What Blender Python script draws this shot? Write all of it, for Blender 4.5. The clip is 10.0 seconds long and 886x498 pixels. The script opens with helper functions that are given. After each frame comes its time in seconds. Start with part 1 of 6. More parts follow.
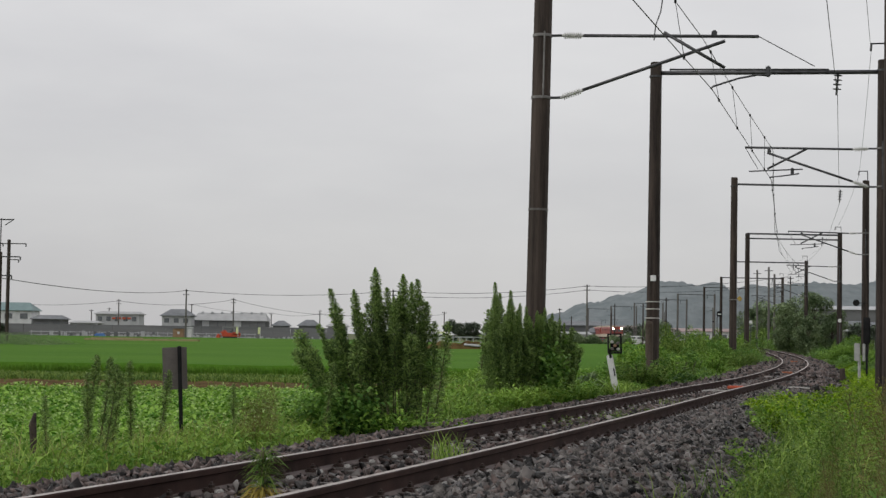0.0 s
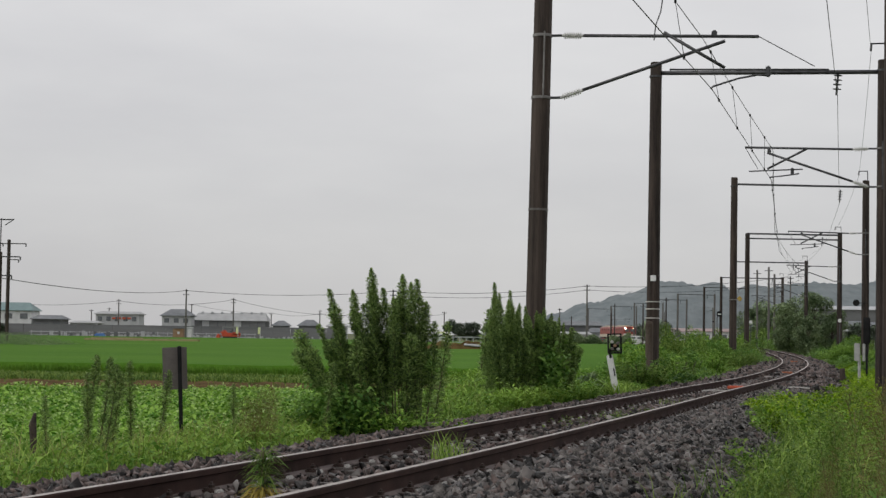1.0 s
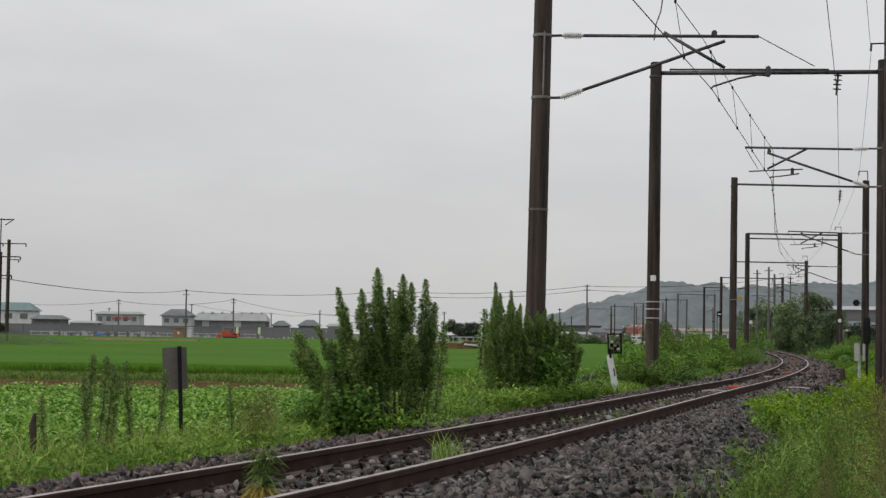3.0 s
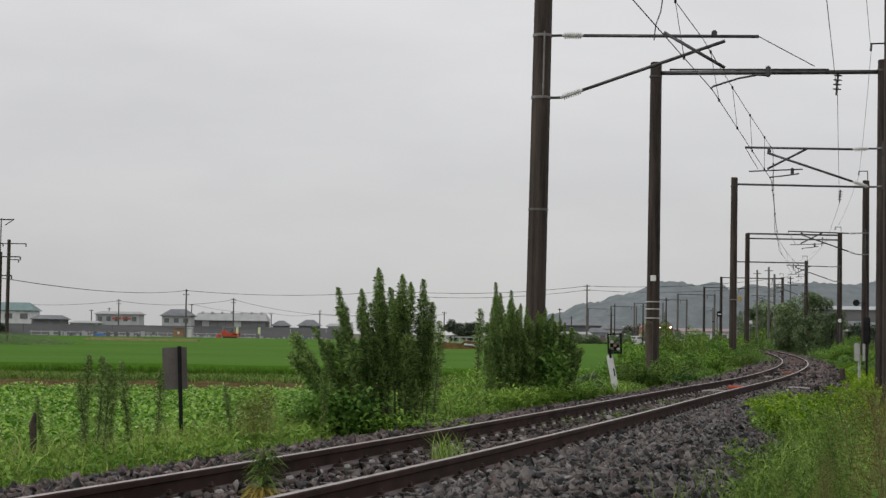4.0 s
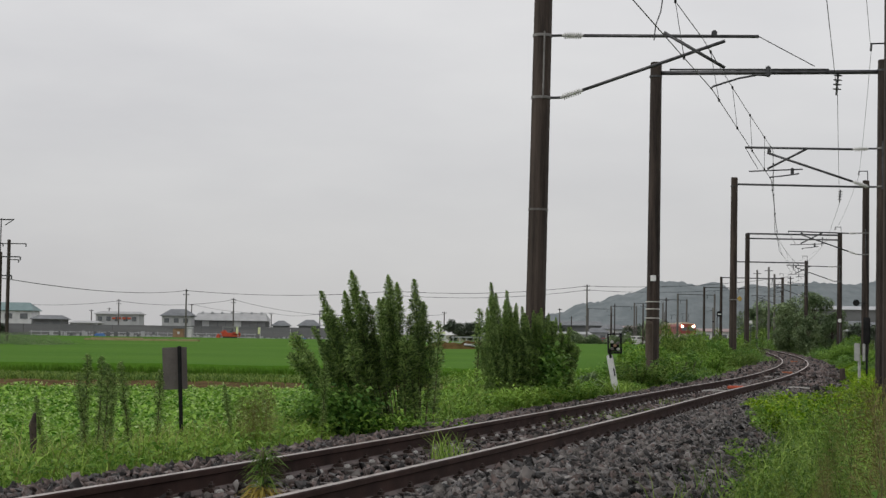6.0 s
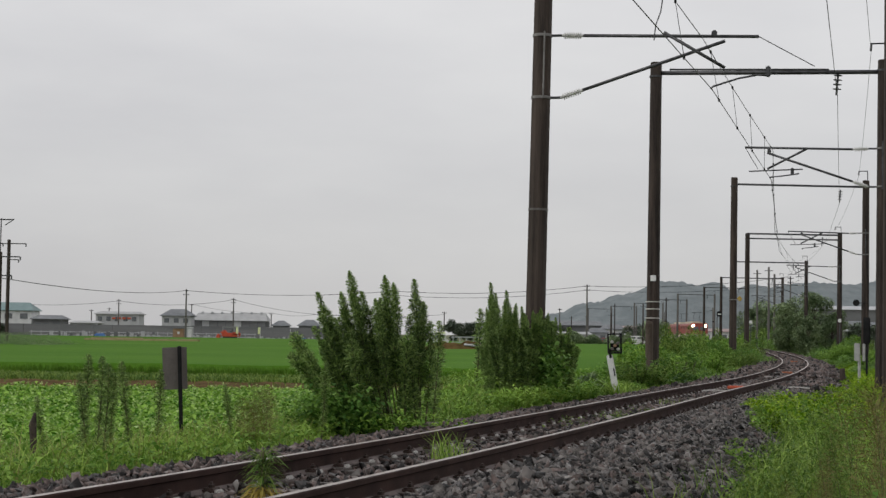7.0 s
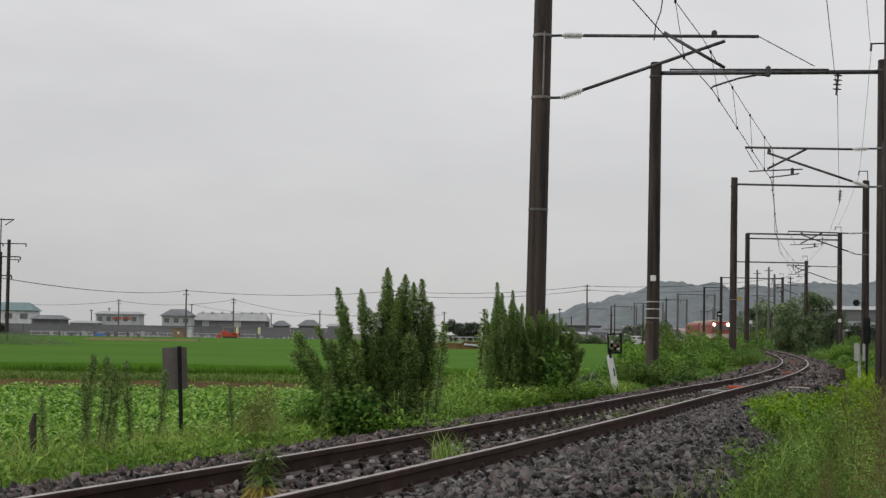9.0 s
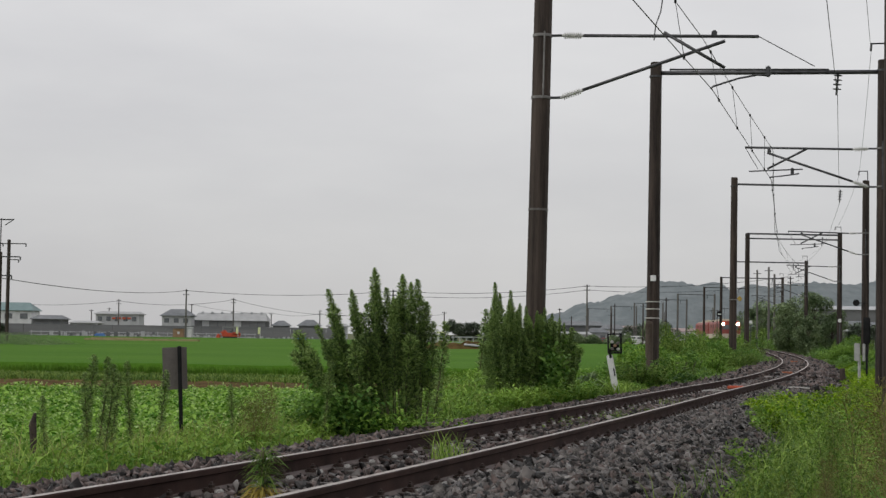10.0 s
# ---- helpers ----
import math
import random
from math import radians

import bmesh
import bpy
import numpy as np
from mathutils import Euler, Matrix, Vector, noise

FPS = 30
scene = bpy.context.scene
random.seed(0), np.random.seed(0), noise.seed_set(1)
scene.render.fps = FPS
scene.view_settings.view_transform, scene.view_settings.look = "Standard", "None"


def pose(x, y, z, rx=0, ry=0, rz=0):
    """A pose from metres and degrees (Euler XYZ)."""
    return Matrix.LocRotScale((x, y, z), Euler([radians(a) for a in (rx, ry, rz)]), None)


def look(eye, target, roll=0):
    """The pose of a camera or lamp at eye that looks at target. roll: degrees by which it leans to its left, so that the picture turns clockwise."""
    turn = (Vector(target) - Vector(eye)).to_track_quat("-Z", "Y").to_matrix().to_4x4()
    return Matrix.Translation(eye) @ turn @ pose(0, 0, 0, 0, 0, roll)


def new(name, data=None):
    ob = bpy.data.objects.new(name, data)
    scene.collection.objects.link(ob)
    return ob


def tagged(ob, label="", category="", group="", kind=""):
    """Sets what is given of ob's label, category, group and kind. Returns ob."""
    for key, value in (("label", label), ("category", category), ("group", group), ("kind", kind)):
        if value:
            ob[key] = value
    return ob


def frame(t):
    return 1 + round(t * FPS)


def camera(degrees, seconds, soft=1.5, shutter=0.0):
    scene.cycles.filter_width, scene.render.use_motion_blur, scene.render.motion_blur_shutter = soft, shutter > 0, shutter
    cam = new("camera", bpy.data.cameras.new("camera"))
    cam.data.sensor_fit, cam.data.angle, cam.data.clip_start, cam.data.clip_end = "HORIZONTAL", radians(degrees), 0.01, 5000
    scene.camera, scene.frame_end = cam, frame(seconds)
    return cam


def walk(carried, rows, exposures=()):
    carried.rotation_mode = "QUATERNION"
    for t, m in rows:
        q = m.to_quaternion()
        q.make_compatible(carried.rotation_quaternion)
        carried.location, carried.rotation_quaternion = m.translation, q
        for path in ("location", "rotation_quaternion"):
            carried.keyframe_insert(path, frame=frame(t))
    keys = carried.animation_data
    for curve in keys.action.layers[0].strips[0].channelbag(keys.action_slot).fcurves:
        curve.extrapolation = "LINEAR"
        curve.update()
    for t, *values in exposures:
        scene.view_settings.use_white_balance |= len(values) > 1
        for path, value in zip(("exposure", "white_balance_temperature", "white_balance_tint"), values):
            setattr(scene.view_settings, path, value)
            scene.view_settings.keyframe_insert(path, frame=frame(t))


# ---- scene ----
cam = camera(30.0, 10.0, soft=1.4)
EYE = (0.0, 0.0, 1.07)
PITCH = math.degrees(math.atan((592 - 441) / (784 / math.tan(radians(15)))))
HOLD = Matrix.Translation(EYE) @ pose(0, 0, 0, 90 + PITCH, 0, 0) @ pose(0, 0, 0, 0, 0, 0.8)
walk(cam, [(0, HOLD), (10, HOLD)], exposures=[(0, 0.0), (10, 0.0)])

# ---- sky, light ----
world = bpy.data.worlds.new("overcast_sky")
scene.world = world
world.use_nodes = True
wt = world.node_tree
wt.nodes.clear()


def wnode(kind):
    return wt.nodes.new(kind)


def wmix(blend="MIX"):
    n = wt.nodes.new("ShaderNodeMix")
    n.data_type, n.blend_type = "RGBA", blend
    return n


w_out = wnode("ShaderNodeOutputWorld")
w_bg = wnode("ShaderNodeBackground")
w_bg.inputs["Strength"].default_value = 1.0
w_sky = wnode("ShaderNodeTexSky")
w_sky.sky_type, w_sky.sun_disc, w_sky.sun_elevation, w_sky.sun_rotation = "NISHITA", False, radians(32), radians(255)
w_dim = wmix("MULTIPLY")
w_dim.inputs[0].default_value = 1.0
w_dim.inputs[7].default_value = (0.1, 0.1, 0.1, 1)
w_co = wnode("ShaderNodeTexCoord")
w_map = wnode("ShaderNodeMapping")
w_map.inputs["Scale"].default_value = (2.2, 2.2, 7.0)
w_noise = wnode("ShaderNodeTexNoise")
w_noise.inputs["Scale"].default_value = 2.1
w_noise.inputs["Detail"].default_value = 7.0
w_noise.inputs["Roughness"].default_value = 0.52
w_ramp = wnode("ShaderNodeValToRGB")
w_ramp.color_ramp.elements[0].position, w_ramp.color_ramp.elements[0].color = 0.3, (0.87, 0.87, 0.885, 1)
w_ramp.color_ramp.elements[1].position, w_ramp.color_ramp.elements[1].color = 0.72, (1.0, 1.0, 1.0, 1)
w_sep = wnode("ShaderNodeSeparateXYZ")
w_high = wnode("ShaderNodeValToRGB")
w_high.color_ramp.elements[0].position, w_high.color_ramp.elements[0].color = 0.0, (0.605, 0.60, 0.602, 1)
w_high.color_ramp.elements[1].position, w_high.color_ramp.elements[1].color = 0.26, (0.83, 0.822, 0.826, 1)
w_tone = wmix("MULTIPLY")
w_tone.inputs[0].default_value = 1.0
wt.links.new(w_co.outputs["Generated"], w_sep.inputs[0])
wt.links.new(w_sep.outputs[2], w_high.inputs[0])
wt.links.new(w_ramp.outputs[0], w_tone.inputs[6])
wt.links.new(w_high.outputs[0], w_tone.inputs[7])
w_mix = wmix()
w_mix.inputs[0].default_value = 0.93
wt.links.new(w_co.outputs["Generated"], w_map.inputs[0])
wt.links.new(w_map.outputs[0], w_noise.inputs["Vector"])
wt.links.new(w_noise.outputs["Fac"], w_ramp.inputs[0])
wt.links.new(w_sky.outputs[0], w_dim.inputs[6])
wt.links.new(w_dim.outputs[2], w_mix.inputs[6])
wt.links.new(w_tone.outputs[2], w_mix.inputs[7])
wt.links.new(w_mix.outputs[2], w_bg.inputs["Color"])
wt.links.new(w_bg.outputs[0], w_out.inputs[0])
sun = new("sun", bpy.data.lights.new("sun", "SUN"))
sun.data.energy, sun.data.angle, sun.data.color = 1.0, radians(25), (1.0, 0.98, 0.95)
sun.matrix_world = look((-110, -30, 70), (0, 0, 0))

# ---- materials ----


def shade(name, low, high, scale=8.0, rough=0.8, metal=0.0, bump=0.0, bump_scale=60.0, island=0.0, each=0.0, fine=0.3, leafy=0.0, stretch=(1, 1, 1), emit=None, spec=0.5):
    """A surface that wanders between two colours at a coarse and a fine scale, with relief."""
    m = bpy.data.materials.new(name)
    m.use_nodes = True
    nt = m.node_tree
    nt.nodes.clear()
    add, link = nt.nodes.new, nt.links.new
    out, bs = add("ShaderNodeOutputMaterial"), add("ShaderNodeBsdfPrincipled")
    co, mp = add("ShaderNodeTexCoord"), add("ShaderNodeMapping")
    mp.inputs["Scale"].default_value = stretch
    link(co.outputs["Object"], mp.inputs[0])
    big, small = add("ShaderNodeTexNoise"), add("ShaderNodeTexNoise")
    big.inputs["Scale"].default_value, big.inputs["Detail"].default_value = scale, 5
    small.inputs["Scale"].default_value, small.inputs["Detail"].default_value = bump_scale, 4
    link(mp.outputs[0], big.inputs["Vector"])
    link(mp.outputs[0], small.inputs["Vector"])
    acc = add("ShaderNodeMath")
    acc.operation = "MULTIPLY_ADD"
    link(small.outputs["Fac"], acc.inputs[0])
    acc.inputs[1].default_value = fine * 2
    link(big.outputs["Fac"], acc.inputs[2])
    last = acc.outputs[0]
    shift = -fine
    for amount, kind, sock in ((island, "ShaderNodeNewGeometry", "Random Per Island"), (each, "ShaderNodeObjectInfo", "Random")):
        if amount:
            n, more = add(kind), add("ShaderNodeMath")
            more.operation = "MULTIPLY_ADD"
            link(n.outputs[sock], more.inputs[0])
            more.inputs[1].default_value = amount
            link(last, more.inputs[2])
            last, shift = more.outputs[0], shift - amount / 2
    fit_range = add("ShaderNodeMapRange")
    fit_range.inputs["From Min"].default_value, fit_range.inputs["From Max"].default_value = 0.28 - shift, 0.72 - shift
    link(last, fit_range.inputs["Value"])
    mix = add("ShaderNodeMix")
    mix.data_type = "RGBA"
    mix.inputs[6].default_value, mix.inputs[7].default_value = (*low, 1), (*high, 1)
    link(fit_range.outputs[0], mix.inputs[0])
    link(mix.outputs[2], bs.inputs["Base Color"])
    bs.inputs["Roughness"].default_value, bs.inputs["Metallic"].default_value = rough, metal
    bs.inputs["Specular IOR Level"].default_value = 0.15 if leafy else spec
    if bump:
        b = add("ShaderNodeBump")
        b.inputs["Strength"].default_value, b.inputs["Distance"].default_value = 1.0, bump
        link(small.outputs["Fac"], b.inputs["Height"])
        link(b.outputs[0], bs.inputs["Normal"])
    if emit:
        bs.inputs["Emission Color"].default_value, bs.inputs["Emission Strength"].default_value = (*emit[0], 1), emit[1]
    if leafy:
        tr, mx = add("ShaderNodeBsdfTranslucent"), add("ShaderNodeMixShader")
        mx.inputs[0].default_value = leafy
        link(mix.outputs[2], tr.inputs["Color"])
        link(bs.outputs[0], mx.inputs[1])
        link(tr.outputs[0], mx.inputs[2])
        link(mx.outputs[0], out.inputs[0])
    else:
        link(bs.outputs[0], out.inputs[0])
    return m


M = {
    "soil": shade("soil", (0.045, 0.06, 0.018), (0.12, 0.13, 0.045), 0.6, 0.95, bump=0.03, bump_scale=9),
    "bare_earth": shade("bare_earth", (0.05, 0.033, 0.014), (0.15, 0.10, 0.042), 1.2, 0.95, bump=0.02, bump_scale=14, spec=0.03),
    "dry_straw": shade("dry_straw", (0.24, 0.19, 0.10), (0.42, 0.35, 0.21), 0.5, 0.95, bump=0.03, bump_scale=6, spec=0.05),
    # bed kept near black: shade of the gaps between stones, put into its colour
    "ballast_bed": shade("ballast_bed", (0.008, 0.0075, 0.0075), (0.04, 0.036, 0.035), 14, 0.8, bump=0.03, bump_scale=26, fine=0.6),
    "stone": shade("stone", (0.006, 0.0054, 0.0052), (0.155, 0.139, 0.128), 9, 0.42, bump=0.006, bump_scale=70, island=0.95, fine=0.5, spec=0.3),
    "rust_stone": shade("rust_stone", (0.008, 0.0065, 0.006), (0.15, 0.112, 0.10), 9, 0.42, bump=0.006, bump_scale=70, island=0.8, fine=0.5, spec=0.3),
    "pale_stone": shade("pale_stone", (0.09, 0.08, 0.07), (0.27, 0.25, 0.23), 9, 0.6, bump=0.004, bump_scale=70, island=0.6),
    "rail_rust": shade("rail_rust", (0.020, 0.011, 0.009), (0.056, 0.031, 0.026), 3, 0.8, 0.0, 0.001, 120, spec=0.15),
    "rail_top": shade("rail_top", (0.26, 0.22, 0.20), (0.48, 0.43, 0.40), 6, 0.45, 0.7, 0.0, 200),
    "rail_foot": shade("rail_foot", (0.08, 0.06, 0.055), (0.17, 0.135, 0.125), 6, 0.7, 0.0, 0.001, 90),
    "sleeper": shade("sleeper", (0.085, 0.072, 0.065), (0.21, 0.185, 0.17), 5, 0.85, bump=0.003, bump_scale=70, each=0.3),
    "clip": shade("clip", (0.03, 0.02, 0.016), (0.09, 0.06, 0.05), 20, 0.6, 0.4),
    "clip_pad": shade("clip_pad", (0.35, 0.34, 0.32), (0.55, 0.53, 0.5), 30, 0.6),
    "mast": shade("mast", (0.011, 0.008, 0.007), (0.070, 0.052, 0.043), 3.2, 0.7, 0.0, 0.002, 40, stretch=(2.2, 2.2, 0.12), each=0.15, spec=0.25),
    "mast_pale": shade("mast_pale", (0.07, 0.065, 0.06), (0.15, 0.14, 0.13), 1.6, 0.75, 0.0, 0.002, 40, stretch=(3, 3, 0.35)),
    "old_concrete": shade("old_concrete", (0.055, 0.043, 0.034), (0.125, 0.10, 0.082), 2.2, 0.85, 0.0, 0.003, 35, stretch=(2, 2, 0.4), spec=0.2),
    "mast_band": shade("mast_band", (0.12, 0.115, 0.11), (0.24, 0.23, 0.22), 6, 0.5, 0.3),
    "steel": shade("steel", (0.035, 0.036, 0.04), (0.10, 0.10, 0.105), 6, 0.5, 0.5, 0.0, 60),
    "wire": shade("wire", (0.03, 0.03, 0.033), (0.07, 0.07, 0.075), 6, 0.5, 0.5),
    "porcelain": shade("porcelain", (0.50, 0.50, 0.48), (0.72, 0.72, 0.70), 9, 0.25),
    "white_paint": shade("white_paint", (0.55, 0.55, 0.54), (0.8, 0.8, 0.79), 7, 0.6, fine=0.4),
    "black_paint": shade("black_paint", (0.007, 0.007, 0.0075), (0.02, 0.02, 0.021), 7, 0.75, spec=0.2),
    "grey_board": shade("grey_board", (0.10, 0.086, 0.08), (0.155, 0.136, 0.127), 5, 0.55, 0.2),
    "grey_box": shade("grey_box", (0.30, 0.30, 0.29), (0.46, 0.46, 0.45), 5, 0.6),
    "yellow": shade("yellow", (0.36, 0.24, 0.04), (0.5, 0.34, 0.06), 5, 0.6),
    "beacon_red": shade("beacon_red", (0.42, 0.07, 0.03), (0.6, 0.12, 0.05), 12, 0.6),
    "beacon_orange": shade("beacon_orange", (0.30, 0.10, 0.05), (0.42, 0.15, 0.07), 12, 0.7),
    "old_wood": shade("old_wood", (0.02, 0.015, 0.012), (0.07, 0.05, 0.04), 12, 0.9, bump=0.004, bump_scale=50),
    "rice": shade("rice", (0.055, 0.140, 0.012), (0.085, 0.185, 0.019), 0.05, 0.9, bump=0.05, bump_scale=5, fine=0.25, spec=0.05),
    "rice_blade": shade("rice_blade", (0.075, 0.17, 0.016), (0.14, 0.27, 0.03), 0.4, 0.65, island=0.4, leafy=0.35),
    "crop_leaf": shade("crop_leaf", (0.065, 0.19, 0.012), (0.34, 0.55, 0.10), 0.35, 0.5, island=0.75, leafy=0.35),
    "verge_leaf": shade("verge_leaf", (0.082, 0.195, 0.024), (0.32, 0.49, 0.09), 0.5, 0.5, island=0.5, leafy=0.35),
    "lush_leaf": shade("lush_leaf", (0.085, 0.20, 0.008), (0.34, 0.49, 0.03), 0.6, 0.5, island=0.6, leafy=0.35),
    "crop_pale": shade("crop_pale", (0.30, 0.46, 0.12), (0.52, 0.66, 0.28), 0.8, 0.45, island=0.5, leafy=0.3),
    "bank_leaf": shade("bank_leaf", (0.06, 0.13, 0.022), (0.24, 0.34, 0.075), 0.6, 0.55, island=0.6, leafy=0.35),
    "grass_blade": shade("grass_blade", (0.115, 0.23, 0.03), (0.38, 0.52, 0.11), 0.5, 0.55, island=0.6, leafy=0.42),
    "dry_grass": shade("dry_grass", (0.18, 0.18, 0.05), (0.34, 0.34, 0.13), 0.8, 0.7, island=0.5, leafy=0.3),
    "withered": shade("withered", (0.32, 0.24, 0.05), (0.5, 0.40, 0.10), 3, 0.7, island=0.5, leafy=0.3),
    "brown_weed": shade("brown_weed", (0.115, 0.105, 0.038), (0.27, 0.235, 0.09), 1.5, 0.7, island=0.5, leafy=0.25),
    "weed_leaf": shade("weed_leaf", (0.105, 0.17, 0.06), (0.39, 0.53, 0.175), 1.2, 0.5, island=0.8, leafy=0.45),
    "weed_stem": shade("weed_stem", (0.07, 0.075, 0.035), (0.14, 0.13, 0.06), 9, 0.8),
    "shrub_leaf": shade("shrub_leaf", (0.055, 0.14, 0.026), (0.22, 0.38, 0.075), 1.0, 0.5, island=0.5, each=0.3, leafy=0.3),
    "tree_leaf": shade("tree_leaf", (0.10, 0.15, 0.075), (0.30, 0.38, 0.19), 0.4, 0.6, island=0.35, each=0.2, leafy=0.25),
    "far_leaf": shade("far_leaf", (0.075, 0.105, 0.07), (0.14, 0.175, 0.11), 0.3, 0.8, island=0.5),
    "bark": shade("bark", (0.04, 0.032, 0.025), (0.10, 0.08, 0.065), 4, 0.9, bump=0.01, bump_scale=20),
    # hill: mist mixed into a blue-grey base, with a faint glow on top
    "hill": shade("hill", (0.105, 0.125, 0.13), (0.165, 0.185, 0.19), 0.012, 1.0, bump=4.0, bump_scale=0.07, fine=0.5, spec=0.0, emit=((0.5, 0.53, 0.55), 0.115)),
    "plaster": shade("plaster", (0.55, 0.56, 0.56), (0.72, 0.73, 0.73), 0.7, 0.8),
    "pale_wall": shade("pale_wall", (0.36, 0.37, 0.38), (0.5, 0.51, 0.52), 0.5, 0.85),
    "dark_wall": shade("dark_wall", (0.10, 0.105, 0.11), (0.16, 0.165, 0.17), 0.5, 0.85),
    "barrier": shade("barrier", (0.13, 0.135, 0.14), (0.21, 0.213, 0.217), 0.2, 0.85, stretch=(0.3, 1, 3)),
    "roof_tile": shade("roof_tile", (0.10, 0.11, 0.12), (0.18, 0.19, 0.20), 0.8, 0.6, bump=0.02, bump_scale=6),
    "roof_green": shade("roof_green", (0.12, 0.19, 0.19), (0.19, 0.27, 0.27), 0.8, 0.6),
    "roof_metal": shade("roof_metal", (0.28, 0.285, 0.285), (0.38, 0.385, 0.385), 0.6, 0.55),
    "roof_red": shade("roof_red", (0.26, 0.19, 0.18), (0.34, 0.25, 0.24), 0.6, 0.6),
    # glass colour raised to take in the haze of distance
    "window": shade("window", (0.09, 0.10, 0.11), (0.16, 0.17, 0.18), 0.4, 0.15),
    "hut": shade("hut", (0.24, 0.15, 0.08), (0.34, 0.22, 0.13), 1, 0.8),
    "tarp": shade("tarp", (0.06, 0.16, 0.42), (0.10, 0.24, 0.55), 1, 0.6),
    "machine_red": shade("machine_red", (0.50, 0.06, 0.025), (0.68, 0.10, 0.04), 1, 0.45),
    "rubber": shade("rubber", (0.02, 0.02, 0.02), (0.05, 0.05, 0.05), 6, 0.85),
    "banner": shade("banner", (0.62, 0.66, 0.28), (0.78, 0.8, 0.5), 1, 0.8),
    "loco_red": shade("loco_red", (0.19, 0.032, 0.024), (0.27, 0.05, 0.036), 0.7, 0.5),
    "loco_cream": shade("loco_cream", (0.42, 0.36, 0.28), (0.55, 0.48, 0.38), 0.7, 0.6),
    "loco_under": shade("loco_under", (0.025, 0.024, 0.024), (0.06, 0.055, 0.05), 2, 0.8),
    "headlight": shade("headlight", (0.9, 0.85, 0.75), (1, 0.95, 0.85), 1, 0.3, emit=((1.0, 0.80, 0.56), 14.0)),
    "signal_lamp": shade("signal_lamp", (0.8, 0.8, 0.8), (0.9, 0.9, 0.9), 1, 0.3),
}

# ---- builders ----


def mesh_of(name, verts, faces, mats, smooth=False):
    me = bpy.data.meshes.new(name)
    me.from_pydata([tuple(v) for v in verts], [], [tuple(f) for f in faces])
    for m in (mats if isinstance(mats, (list, tuple)) else [mats]):
        me.materials.append(M[m])
    if smooth:
        me.polygons.foreach_set("use_smooth", [True] * len(me.polygons))
    me.update()
    return me


def fast_mesh(name, verts, tris, mat):
    """A large mesh of triangles from arrays."""
    me = bpy.data.meshes.new(name)
    verts, tris = np.asarray(verts, np.float32), np.asarray(tris, np.int32)
    me.vertices.add(len(verts))
    me.vertices.foreach_set("co", verts.ravel())
    me.loops.add(len(tris) * 3)
    me.loops.foreach_set("vertex_index", tris.ravel())
    me.polygons.add(len(tris))
    me.polygons.foreach_set("loop_start", np.arange(0, len(tris) * 3, 3, dtype=np.int32))
    me.materials.append(M[mat])
    me.update(calc_edges=True)
    return me


def thing(name, at, label, category, group="", kind="", turn=0.0):
    ob = new(name)
    ob.matrix_basis = pose(*at, 0, 0, turn)
    return tagged(ob, label, category, group, kind)


def part(name, me, parent, label="", m=None):
    ob = new(name, me)
    ob.parent = parent
    if m is not None:
        ob.matrix_basis = m
    return tagged(ob, label)


def joined(*pieces):
    """Verts and faces of several pieces as one."""
    vs, fs = [], []
    for v, f in pieces:
        n = len(vs)
        vs += [tuple(p) for p in v]
        fs += [tuple(i + n for i in q) for q in f]
    return vs, fs


def box(cx, cy, cz, sx, sy, sz, bevel=0.0):
    bm = bmesh.new()
    bmesh.ops.create_cube(bm, size=1, matrix=Matrix.Translation((cx, cy, cz)) @ Matrix.Diagonal((sx, sy, sz, 1)))
    if bevel:
        bmesh.ops.bevel(bm, geom=list(bm.edges), offset=bevel, segments=2, affect="EDGES")
    bm.verts.index_update()
    out = [v.co.copy() for v in bm.verts], [[v.index for v in f.verts] for f in bm.faces]
    bm.free()
    return out


def lathe(rings, sides=16, cap=True):
    """Rings of (radius, z) turned round z."""
    vs, fs = [], []
    for r, z in rings:
        vs += [(r * math.cos(2 * math.pi * i / sides), r * math.sin(2 * math.pi * i / sides), z) for i in range(sides)]
    for k in range(len(rings) - 1):
        for i in range(sides):
            j = (i + 1) % sides
            fs.append((k * sides + i, k * sides + j, (k + 1) * sides + j, (k + 1) * sides + i))
    if cap:
        fs.append(tuple(range(sides))[::-1])
        fs.append(tuple(range((len(rings) - 1) * sides, len(rings) * sides)))
    return vs, fs


def moved(piece, m):
    return [m @ Vector(v) for v in piece[0]], piece[1]


def tube(points, radius, sides=8):
    """A round bar along points; radius one number or one for each."""
    pts = [Vector([float(c) for c in p]) for p in points]
    vs, fs = [], []
    for k, p in enumerate(pts):
        d = (pts[min(k + 1, len(pts) - 1)] - pts[max(k - 1, 0)]).normalized()
        up = Vector((0, 0, 1)) if abs(d.z) < 0.9 else Vector((1, 0, 0))
        a = d.cross(up).normalized()
        b = a.cross(d)
        r = float(radius[k]) if isinstance(radius, (list, tuple)) else radius
        vs += [p + r * (math.cos(2 * math.pi * i / sides) * a + math.sin(2 * math.pi * i / sides) * b) for i in range(sides)]
    for k in range(len(pts) - 1):
        for i in range(sides):
            j = (i + 1) % sides
            fs.append((k * sides + i, k * sides + j, (k + 1) * sides + j, (k + 1) * sides + i))
    fs += [tuple(range(sides))[::-1], tuple(range((len(pts) - 1) * sides, len(pts) * sides))]
    return vs, fs


def sagged(a, b, sag, n=10):
    a, b = Vector(a), Vector(b)
    return [a.lerp(b, i / n) - Vector((0, 0, sag * 4 * (i / n) * (1 - i / n))) for i in range(n + 1)]


